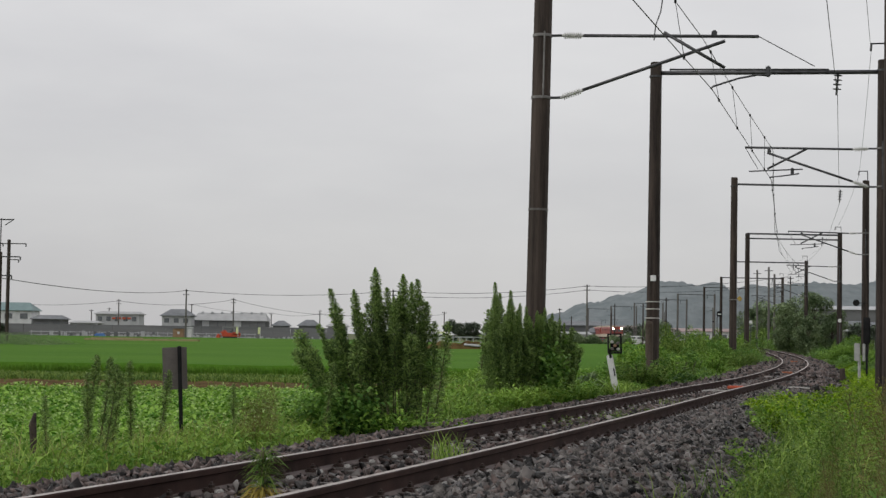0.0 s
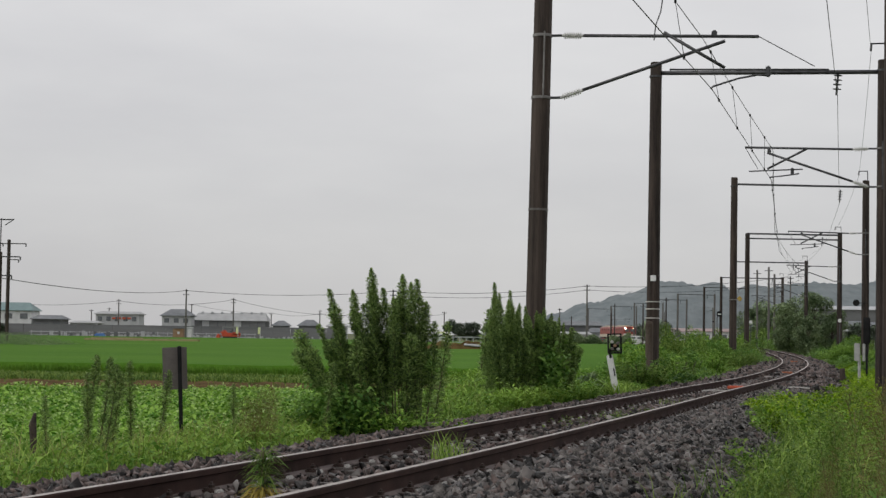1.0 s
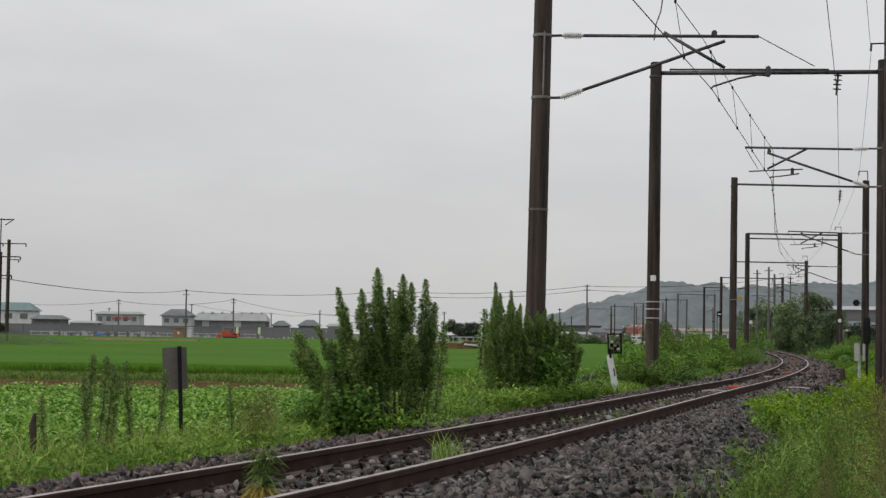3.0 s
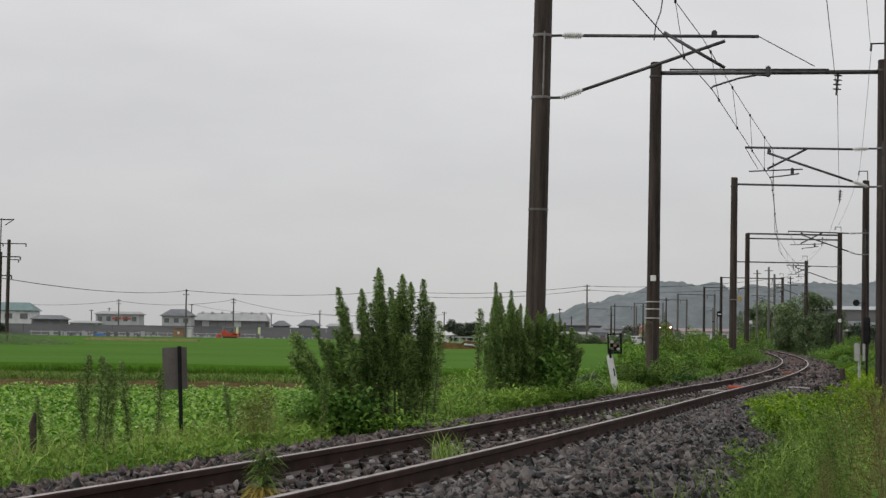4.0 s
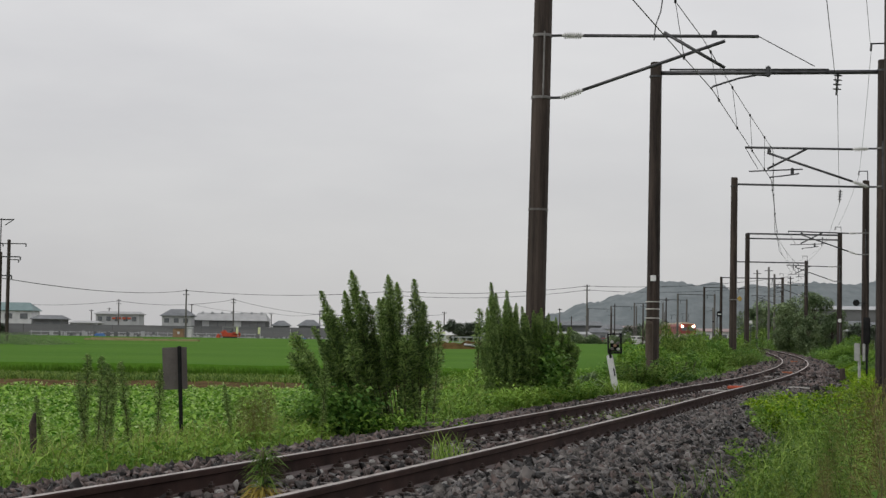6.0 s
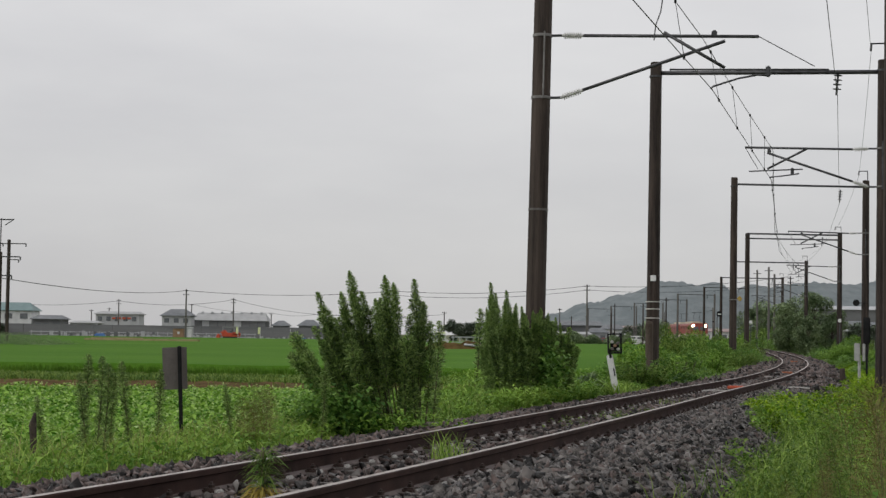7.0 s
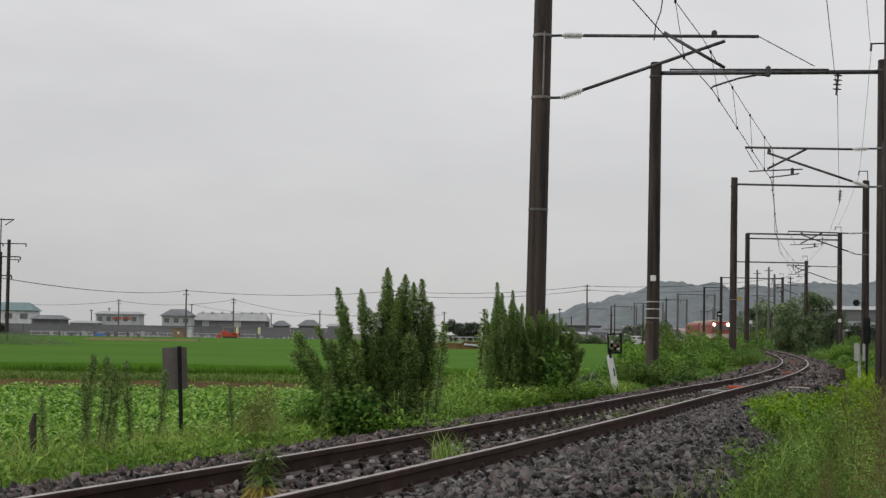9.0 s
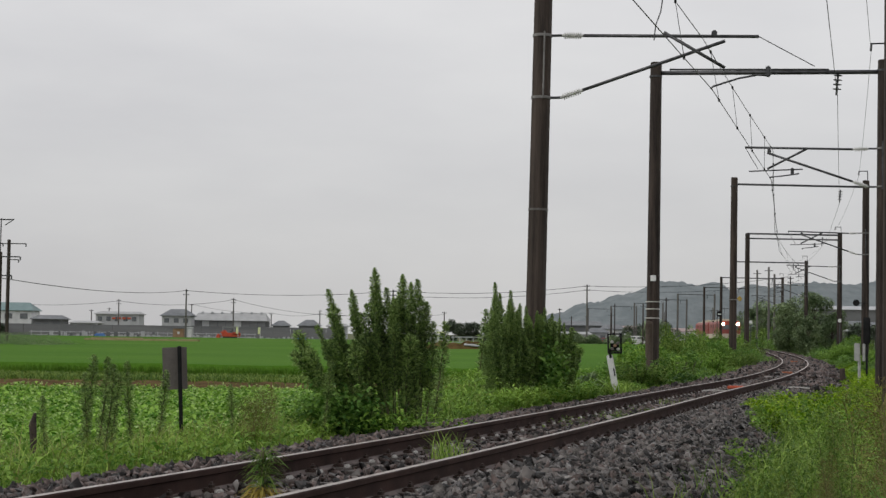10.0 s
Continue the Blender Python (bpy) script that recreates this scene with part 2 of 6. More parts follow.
# ---- the line of the track: curvature by distance ----
RS = np.arange(-30.0, 520.0, 0.5)
K = np.interp(RS, [0, 25, 50, 90, 140, 220, 300, 404, 412, 520], [0.0047, -0.0013, 0.0024, 0.001, -0.0002, 0.0019, -0.0002, 0.00218, -0.0022, -0.0022])
K[RS < 0] = 0.0
i0 = int(np.argmin(abs(RS)))
TURN = np.concatenate([[0], np.cumsum((K[1:] + K[:-1]) / 2 * 0.5)])
TURN = 0.31 - (TURN - TURN[i0])
CX = np.concatenate([[0], np.cumsum(np.sin((TURN[1:] + TURN[:-1]) / 2) * 0.5)])
CY = np.concatenate([[0], np.cumsum(np.cos((TURN[1:] + TURN[:-1]) / 2) * 0.5)])
CX, CY = CX - CX[i0] - 2.343, CY - CY[i0] + 6.0


def rail_z(s):
    return 0.217 * np.clip((40 - s) / 40, 0, 1.6)


def cant(s):
    return 0.035 * np.clip((s - 15) / 45, 0, 1)


def track(s, p=0.0, z=0.0):
    """The point at s along the track, p to its right, z over the rails' top."""
    x, y, a = np.interp(s, RS, CX), np.interp(s, RS, CY), np.interp(s, RS, TURN)
    lift = rail_z(s) + cant(s) * np.clip(p / 1.13 + 0.5, -0.6, 1.6)
    return np.stack(np.broadcast_arrays(x + p * np.cos(a), y - p * np.sin(a), lift + z), -1)


def heading(s):
    return -math.degrees(np.interp(s, RS, TURN))


def from_track(x, y):
    """s and p of points of the plan."""
    s = np.interp(y, CY, RS)
    for _ in range(3):
        a = np.interp(s, RS, TURN)
        s = s + (x - np.interp(s, RS, CX)) * np.sin(a) + (y - np.interp(s, RS, CY)) * np.cos(a)
    a = np.interp(s, RS, TURN)
    return s, (x - np.interp(s, RS, CX)) * np.cos(a) - (y - np.interp(s, RS, CY)) * np.sin(a)


def ground_z(x, y):
    s, p = from_track(np.asarray(x, float), np.asarray(y, float))
    z = np.interp(p, [-40, -9, -5.5, -3.4, -2.8, -1.6, 1.6, 2.4, 4.5, 12, 60], [-0.75, -0.72, -0.58, -0.36, -0.38, -0.7, -0.8, -0.62, -0.55, -0.6, -0.7])
    return z + rail_z(s) * np.interp(abs(p), [2.5, 8], [1, 0])
# ---- ground, hills ----


def grid_mesh(name, xs, ys, zf, mat, smooth=True):
    gx, gy = np.meshgrid(xs, ys)
    gz = zf(gx, gy)
    v = np.stack([gx, gy, gz], -1).reshape(-1, 3)
    n, m = len(xs), len(ys)
    i = (np.arange(m - 1)[:, None] * n + np.arange(n - 1)[None]).ravel()
    t = np.concatenate([np.stack([i, i + 1, i + n + 1], -1), np.stack([i, i + n + 1, i + n], -1)])
    me = fast_mesh(name, v, t, mat)
    me.polygons.foreach_set("use_smooth", [smooth] * len(me.polygons))
    return me


def spread(near, far, n, power=2.5):
    u = np.linspace(-1, 1, n)
    return near * u + np.sign(u) * (far - near) * abs(u) ** power


rng = np.random.default_rng(7)
gxs = np.unique(np.concatenate([np.linspace(-14, 26, 161), spread(60, 2600, 90, 3.0)]))
gys = np.unique(np.concatenate([np.linspace(-10, 60, 141), np.linspace(60, 440, 160), np.linspace(440, 4200, 40), np.linspace(-400, -10, 12)]))
ground = new("ground", grid_mesh("ground", gxs, gys, ground_z, "soil"))
tagged(ground, "flat farmland soil with patchy grass around the railway", "ground", kind="structure")


def bumps(x, seed, step):
    return np.array([noise.noise((v / step, seed, 0.0)) for v in x.ravel()]).reshape(x.shape)


def hill(name, label, peaks, y0, depth, mat):
    """A wooded ridge: round peaks of (x, height, width)."""
    xs = np.arange(peaks[0][0] - 2.6 * peaks[0][2], peaks[-1][0] + 2.6 * peaks[-1][2], 2.5)
    ys = np.linspace(y0 - depth, y0 + depth, 15)

    def top(x, y):
        h = sum(a * np.exp(-((x - c) / w) ** 2 / 2) for c, a, w in peaks)
        crowns = 1.6 * bumps(x, 3.7, 14.0) + 2.6 * bumps(x + y * 0.3, 8.1, 7.0)
        return -4 + np.maximum(h + crowns * np.clip(h / 12, 0, 1), 0) * np.cos((y - y0) / depth * math.pi / 2) ** 0.7
    tagged(new(name, grid_mesh(name, xs, ys, top, mat, True)), label, "hill", kind="structure")


hill("backdrop_hill", "wooded hill behind the railway, mist put into its colour and glow", [(94, 18, 7.5), (106, 14, 7.5), (118, 21, 7.5), (130, 23, 7.5), (142, 21, 7.5), (154, 29, 7.5), (166, 26, 7.5), (178, 30, 7.5), (190, 35, 7.5), (202, 35, 7.5), (214, 36, 7.5), (226, 33, 7.5), (238, 34, 7.5), (250, 33, 7.5), (270, 41, 13), (291, 32, 13), (312, 35, 13), (333, 37, 13), (354, 35, 13), (375, 35, 13), (396, 32, 13), (417, 32, 13), (440, 40, 25), (500, 46, 40)], 1500, 120, "hill")

# ---- rice paddies and crop field ----


def sheet(name, x0, x1, y0, y1, height, slope, mat, label, category):
    """A level field of plants over the ground: flat top with soft front."""
    xs, ys = np.append(np.linspace(0, 0.996, 70), 1.0), np.concatenate([[y0, y0 + 0.3], np.linspace(y0 + 1, y1, 60)])

    def top(x, y):
        base = np.full_like(x, -0.75)
        edge = np.clip((y - y0) / 0.3, 0, 1) * (x < 0.999)
        wob = 0.03 * np.sin(x * 190) * np.sin(y * 0.6)
        return base + edge * (height + wob)
    me = grid_mesh(name, xs, ys, top, mat)
    for v in me.vertices:
        right = min(x1, float(np.interp(v.co.y, CY, CX)) - slope)
        v.co.x = x0 + (right - x0) * v.co.x
    return tagged(new(name, me), label, category, kind="stuff")


sheet("rice_field", -260, 90, 64, 300, 0.52, 8.0, "rice", "even bright green rice paddy in wet season", "rice field")


def leaves(pos, length, width, tilt, droop, gen, aim=None):
    """Folded leaves of four triangles at pos; tilt: how far they rise, degrees (low, high)."""
    n = len(pos)
    a = gen.uniform(0, 2 * np.pi, n) if aim is None else aim
    e = np.radians(gen.uniform(tilt[0], tilt[1], n))
    ln = length * gen.uniform(0.6, 1.25, n)
    wd = width * gen.uniform(0.7, 1.2, n)
    d = np.stack([np.cos(a) * np.cos(e), np.sin(a) * np.cos(e), np.sin(e)], -1)
    side = np.stack([-np.sin(a), np.cos(a), gen.uniform(-0.5, 0.5, n)], -1)
    dn = np.array([0, 0, -1.0])
    mid = pos + d * (ln * 0.5)[:, None] + dn * (ln * 0.06)[:, None]
    tip = pos + d * ln[:, None] + dn * (ln * droop)[:, None]
    lift = np.array([0, 0, 1.0]) * (wd * 0.25)[:, None]
    v = np.stack([pos, mid + side * wd[:, None] / 2 + lift, tip, mid - side * wd[:, None] / 2 + lift, mid], 1).reshape(-1, 3)
    b = np.arange(n)[:, None, None] * 5
    t = (np.array([[0, 1, 4], [1, 2, 4], [2, 3, 4], [3, 0, 4]])[None] + b).reshape(-1, 3)
    return v, t


def blades(pos, height, width, bend, gen):
    """Grass blades of three triangles."""
    n = len(pos)
    a = gen.uniform(0, 2 * np.pi, n)
    h = height * gen.uniform(0.5, 1.25, n)
    w = width * gen.uniform(0.7, 1.3, n)
    out = np.stack([np.cos(a), np.sin(a), 0 * a], -1)
    side = np.stack([-np.sin(a), np.cos(a), 0 * a], -1) * (w / 2)[:, None]
    b = bend * gen.uniform(0.3, 1.3, n) * h
    up = np.array([0, 0, 1.0])
    m1 = pos + up * (h * 0.6)[:, None] + out * (b * 0.35)[:, None]
    tp = pos + up * (h * 0.95)[:, None] + out * b[:, None]
    v = np.stack([pos - side, pos + side, m1 + side * 0.8, m1 - side * 0.8, tp], 1).reshape(-1, 3)
    k = np.arange(n)[:, None, None] * 5
    t = (np.array([[0, 1, 2], [0, 2, 3], [3, 2, 4]])[None] + k).reshape(-1, 3)
    return v, t


def stuff(name, v, t, mat, label, category):
    return tagged(new(name, fast_mesh(name, v, t, mat)), label, category, kind="stuff")


def on_ground(x, y, up=0.0):
    s, p = from_track(x, y)
    bed = rail_z(s) + np.interp(p, SECX, SECZ, left=-9, right=-9)
    return np.stack([x, y, np.maximum(ground_z(x, y), bed) + up], -1)


SEC = [(-3.0, -0.62), (-2.6, -0.34), (-1.6, -0.19), (-0.9, -0.185), (0.0, -0.195), (0.9, -0.185), (1.45, -0.185), (1.9, -0.40), (2.7, -0.86)]
SECX, SECZ = [a for a, b in SEC], [b for a, b in SEC]

# rice standing at the paddy's edge
n = 26000
x, y = rng.uniform(-28, 7.5, n), 63.6 + rng.exponential(1.6, n)
p = np.stack([x, y, np.full(n, -0.72)], -1)
stuff("rice_edge", *blades(p, 0.45, 0.03, 0.3, rng), "rice_blade", "upright rice plants along the edge of a paddy", "rice plants")

# bare and grassy bank between paddy and crop
bank = new("field_bank", grid_mesh("field_bank", np.linspace(-40, 5, 120), np.linspace(44, 64.0, 30), lambda x, y: -0.66 + (0.10 + 0.07 * np.sin(x * 0.9) * np.sin(x * 0.37)) * np.exp(-((y - 49.5) / 2.6) ** 2) + 0.03 * np.sin(3 * x + y), "bare_earth"))
tagged(bank, "low bare earth bank between the fields", "field bank", kind="structure")
n = 30000
x, y = rng.uniform(-26, 8, n), 56.5 + 6.5 * rng.power(0.9, n) - 6.0 * (rng.uniform(0, 1, n) < 0.02)
stuff("bank_grass", *blades(np.stack([x, y, np.full(n, -0.66)], -1), 0.17, 0.03, 0.8, rng), "bank_leaf", "short green grass on the field bank", "grass")

# crop rows of broad leaves
n = 66000
u = rng.power(1.3, n)
y = 19 + 20.5 * u
x = rng.uniform(-0.30, 0.09, n) * y
s_, p_ = from_track(x, y)
keep = (p_ < -5.0) & (p_ > -40)
x, y = x[keep], y[keep]
row = 0.5 + 0.5 * np.cos(2 * np.pi * (p_[keep]) / 0.9)
z = -0.55 + 0.30 * (0.5 + 0.5 * row) * rng.uniform(0.55, 1.1, len(x))
stuff("crop_plants", *leaves(np.stack([x, y, z], -1), 0.115, 0.085, (-30, 50), 0.15, rng), "crop_leaf", "low field crop with broad pale green leaves", "crop plants")
# small pale leaves over the crop, coloured as the sheen on its foliage
n = 9000
k = rng.integers(0, len(x), n)
stuff("pale_crop_leaves", *leaves(np.stack([x[k], y[k], z[k] + 0.05], -1), 0.06, 0.05, (10, 60), 0.1, rng), "crop_pale", "pale undersides of wind-turned crop leaves", "crop plants")

# grass and herbs of the verges
n = 17000
s = rng.uniform(2, 75, n)
p = -2.45 - rng.exponential(1.3, n)
P = track(s, p)
hh = 0.24 * np.interp(-p, [2.4, 3.2, 4.2, 6], [0.45, 1.0, 0.8, 0.55])
stuff("verge_grass", *blades(on_ground(P[:, 0], P[:, 1]), hh, 0.014 + 0.0004 * s, 0.7, rng), "grass_blade", "tangled green grass beside the track", "grass")
n = 38000
s = rng.uniform(2, 60, n)
p = -2.6 - rng.exponential(1.4, n)
P = track(s, p)
stuff("verge_herbs", *leaves(on_ground(P[:, 0], P[:, 1], 0) + np.stack([0 * s, 0 * s, rng.uniform(0.0, 0.24, n)], -1), 0.095, 0.045, (-20, 60), 0.2, rng), "verge_leaf", "leafy green weeds beside the track", "weeds")
n = 1100
s = rng.uniform(2, 22, n)
p = -2.8 - rng.exponential(1.1, n)
P = track(s, p)
stuff("seeding_grass", *blades(on_ground(P[:, 0], P[:, 1]), 0.46, 0.009, 1.1, rng), "dry_grass", "pale seeding grass stalks bending over", "grass")

n = 2600
s = rng.uniform(13, 36, n)
p = -2.35 - rng.exponential(0.35, n)
P = track(s, p)
stuff("edge_grass", *blades(on_ground(P[:, 0], P[:, 1]), 0.34 * np.clip((-p - 2.2) * 2.2, 0.35, 1), 0.018, 0.8, rng), "bank_leaf", "bright grass at the edge of the ballast", "grass")
n = 2600
s = rng.uniform(2, 17, n)
p = -2.7 - rng.exponential(0.9, n)
P = track(s, p)
stuff("long_grass", *blades(on_ground(P[:, 0], P[:, 1]), 0.34, 0.011, 0.9, rng), "grass_blade", "long bright grass by the ballast edge", "grass")

n = 11000
s = rng.uniform(14, 34, n)
p = -2.45 - rng.exponential(0.35, n)
P = track(s, p)
q = on_ground(P[:, 0], P[:, 1])
q[:, 2] += rng.uniform(0, 0.38, n) * (0.6 + 0.4 * np.sin(s * 3.1)) * np.clip((-p - 2.3) * 3, 0.3, 1)
stuff("edge_herbs", *leaves(q, 0.10, 0.04, (0, 65), 0.35, rng), "verge_leaf", "leafy herbs before the weed clumps", "weeds")

# the lush bank on the other side

def bank_edge(s):
    """How far the weeds of the bank keep from the track's middle."""
    return np.interp(s, [5, 10, 12, 14, 16, 18, 20, 23, 27, 34, 50, 60, 90], [2.3, 2.1, 2.0, 2.05, 2.1, 1.7, 1.45, 1.42, 1.65, 1.88, 1.92, 1.98, 2.2]) + 0.12 * np.sin(s * 2.3) + 0.1 * np.sin(s * 5.1 + 1)


def clumps(count, s0, s1, each, reach, size, gen):
    """Leaves in rounded clumps on the bank: feet of the leaves."""
    s = s0 + (s1 - s0) * gen.power(0.8, count)
    p = bank_edge(s) + 0.1 + gen.exponential(reach, count)
    P = track(s, p)
    q = on_ground(P[:, 0], P[:, 1])
    q[:, 2] = np.maximum(q[:, 2], track(s, p, np.interp(p, SECX, SECZ))[:, 2] - 0.03)
    far = p - bank_edge(s)
    h = np.interp(far, [0, 0.5, 2.5, 6], [0.14, 0.34, 0.5, 0.62]) * gen.uniform(0.3, 1.5, count)
    r = size * gen.uniform(0.5, 1.5, count) * np.interp(far, [0, 0.4], [0.5, 1])
    k = np.repeat(np.arange(count), each)
    d = gen.normal(size=(len(k), 3))
    d /= np.linalg.norm(d, axis=1)[:, None]
    d[:, 2] = abs(d[:, 2])
    rad = gen.uniform(0.55, 1.05, len(k)) ** 0.5
    return q[k] + d * rad[:, None] * np.stack([r[k], r[k], h[k]], -1)


q = clumps(360, 19, 92, 170, 1.3, 0.4, rng)
stuff("lush_weeds", *leaves(q, 0.085, 0.05, (-15, 60), 0.2, rng), "lush_leaf", "thick bright yellow-green weeds covering the track bank", "weeds")
q = clumps(90, 19, 40, 90, 1.6, 0.3, rng)
stuff("dark_bank_weeds", *leaves(q, 0.08, 0.04, (-15, 60), 0.25, rng), "bank_leaf", "darker green weeds among the bright ones", "weeds")
q = clumps(230, 9, 24, 120, 1.2, 0.23, rng)
q = q[q[:, 1] > 10.5]
stuff("bank_weeds", *leaves(q, 0.075, 0.026, (-15, 70), 0.3, rng), "bank_leaf", "mixed green weeds at the foot of the ballast", "weeds")
q = clumps(150, 10, 30, 70, 1.5, 0.19, rng)
q = q[q[:, 1] > 10.5]
stuff("herb_clumps", *leaves(q, 0.10, 0.045, (-20, 55), 0.3, rng), "verge_leaf", "broad-leaved green herbs among the bank weeds", "weeds")
n = 2200
s = 6 + 40 * rng.power(0.8, n)
p = np.interp(s, [8, 15, 19, 24, 40], [2.0, 2.25, 2.2, 2.2, 2.6]) + rng.exponential(1.5, n)
P = track(s, p)
q = on_ground(P[:, 0], P[:, 1])
q[:, 2] += 0.15
keep = q[:, 1] > 8
stuff("bank_grass_tall", *blades(q[keep], 0.26, 0.008, 1.3, rng), "bank_leaf", "long green grass blades on the track bank", "grass")

n = 620
tuft = rng.integers(0, 46, n)
s = np.linspace(8.5, 19, 46)[tuft] + rng.normal(0, 0.06, n)
p = bank_edge(s) + 0.15 + (np.arange(46) * 0.618 % 1.0 * 2.2)[tuft] + rng.normal(0, 0.05, n)
P = track(s, p)
q = on_ground(P[:, 0], P[:, 1], 0.1)
stuff("arching_grass", *blades(q[q[:, 1] > 9], 0.40, 0.009, 1.4, rng), "grass_blade", "bright arching grass tufts on the track bank", "grass")
n = 130
x, y = rng.uniform(-4.3, -3.2, n), rng.uniform(12.6, 15.2, n)
stuff("pale_arching_grass", *blades(on_ground(x, y), 0.48, 0.014, 1.3, rng), "grass_blade", "pale grass arching over in the verge", "grass")
# a thicket of broad grass between the weed clumps
count = 90
s = rng.uniform(17.5, 33, count)
p = -2.85 - rng.exponential(0.7, count)
P = track(s, p)
root = on_ground(P[:, 0], P[:, 1])
k = np.repeat(np.arange(count), 110)
high = rng.uniform(0.28, 0.78, count) * np.clip((-p - 2.3) * 1.4, 0.4, 1)
q = root[k] + rng.normal(size=(len(k), 3)) * [0.13, 0.16, 0.0]
q[:, 2] += rng.uniform(0, 1, len(k)) * high[k]
count = 60
s = rng.uniform(21.5, 30.5, count)
P = track(s, -2.5 - rng.uniform(0, 0.25, count))
k = np.repeat(np.arange(count), 80)
low = on_ground(P[:, 0], P[:, 1])[k] + rng.normal(size=(len(k), 3)) * [0.08, 0.2, 0.0]
low[:, 2] += rng.uniform(0, 1, len(k)) * rng.uniform(0.15, 0.5, count)[k]
q = np.concatenate([q, low])
stuff("broad_grass", *leaves(q, 0.17, 0.032, (-10, 58), 0.4, rng), "verge_leaf", "bright broad-bladed grass thicket by the ballast", "grass")

# ---- ballast, sleepers, rails ----
ss = np.concatenate([np.arange(-15, 60, 0.5), np.arange(60, 440, 4.0)])
rows = np.stack([track(ss, np.full(len(ss), a), b) for a, b in SEC], 1)
nv, ns = len(SEC), len(ss)
i = (np.arange(ns - 1)[:, None] * nv + np.arange(nv - 1)[None]).ravel()
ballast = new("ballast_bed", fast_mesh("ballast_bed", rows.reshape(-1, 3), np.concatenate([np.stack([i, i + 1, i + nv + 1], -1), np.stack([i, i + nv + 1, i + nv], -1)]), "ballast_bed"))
tagged(ballast, "bed of crushed stone ballast under the track, darkened as gap shade", "ballast bed", kind="structure")


def stones(n, s0, s1, p0, p1, size, gen, power=0.7):
    """Broken stones: jolted boxes lying at random on the bed."""
    s = s0 + (s1 - s0) * gen.power(power, n)
    p = gen.uniform(p0, p1, n)
    if abs(p1 + p0) < 0.1:
        free = (abs((s + 2.3) % 0.6 - 0.3) > 0.13) | (gen.uniform(0, 1, n) < 0.3)
        s, p, n = s[free], p[free], int(free.sum())
    c = track(s, p, np.interp(p, SECX, SECZ) + gen.uniform(-0.03, 0.04, n) + 0.004 * (abs(p) < 0.55))
    cube = np.array([[a, b, d] for a in (-1, 1) for b in (-1, 1) for d in (-1, 1)], float)
    v = cube[None] * gen.uniform(0.15, 1.3, (n, 8, 3))
    v *= (size * np.clip(gen.lognormal(-0.06, 0.33, n), 0.35, 1.8))[:, None, None] * np.array([1.4, 0.85, 0.46])
    yaw = gen.uniform(0, np.pi, n)
    tip = gen.normal(0, 0.36, (n, 2))
    qn = np.stack([np.cos(yaw), tip[:, 0], tip[:, 1], np.sin(yaw)], -1)
    qn /= np.linalg.norm(qn, axis=1)[:, None]
    w, x, y, z = qn.T
    R = np.stack([1 - 2 * (y * y + z * z), 2 * (x * y - z * w), 2 * (x * z + y * w), 2 * (x * y + z * w), 1 - 2 * (x * x + z * z), 2 * (y * z - x * w), 2 * (x * z - y * w), 2 * (y * z + x * w), 1 - 2 * (x * x + y * y)], -1).reshape(n, 3, 3)
    v = np.einsum("nij,nkj->nki", R, v) + c[:, None]
    t = np.array([[0, 1, 3], [0, 3, 2], [4, 6, 7], [4, 7, 5], [0, 4, 5], [0, 5, 1], [2, 3, 7], [2, 7, 6], [0, 2, 6], [0, 6, 4], [1, 5, 7], [1, 7, 3]])
    return v.reshape(-1, 3), (t[None] + np.arange(n)[:, None, None] * 8).reshape(-1, 3)


stuff("ballast_stones", *stones(15000, 2, 36, 0.68, 2.6, 0.03, rng, 0.8), "rust_stone", "brown-tinged crushed stones on the ballast shoulder", "ballast stones")
stuff("ballast_stones", *stones(50000, 2, 36, 0.68, 2.6, 0.031, rng, 0.8), "stone", "loose grey crushed stones on the ballast shoulder", "ballast stones")
stuff("ballast_stones", *stones(5200, 2, 36, 0.68, 2.4, 0.024, rng, 0.8), "pale_stone", "scattered pale crushed stones on the shoulder", "ballast stones")
stuff("ballast_stones", *stones(500, 2, 36, -0.5, 0.5, 0.03, rng, 0.8), "pale_stone", "scattered pale crushed stones between the rails", "ballast stones")
stuff("ballast_stones", *stones(17000, 36, 150, -2.7, 2.4, 0.06, rng, 0.9), "rust_stone", "crushed stones of the track in the bend", "ballast stones")
stuff("ballast_stones", *stones(25000, 2, 45, -2.75, -0.68, 0.028, rng, 0.8), "rust_stone", "brownish crushed stones along the verge", "ballast stones")
stuff("ballast_stones", *stones(11000, 2, 40, -0.52, 0.52, 0.026, rng, 0.8), "rust_stone", "brownish crushed stones between the rails", "ballast stones")

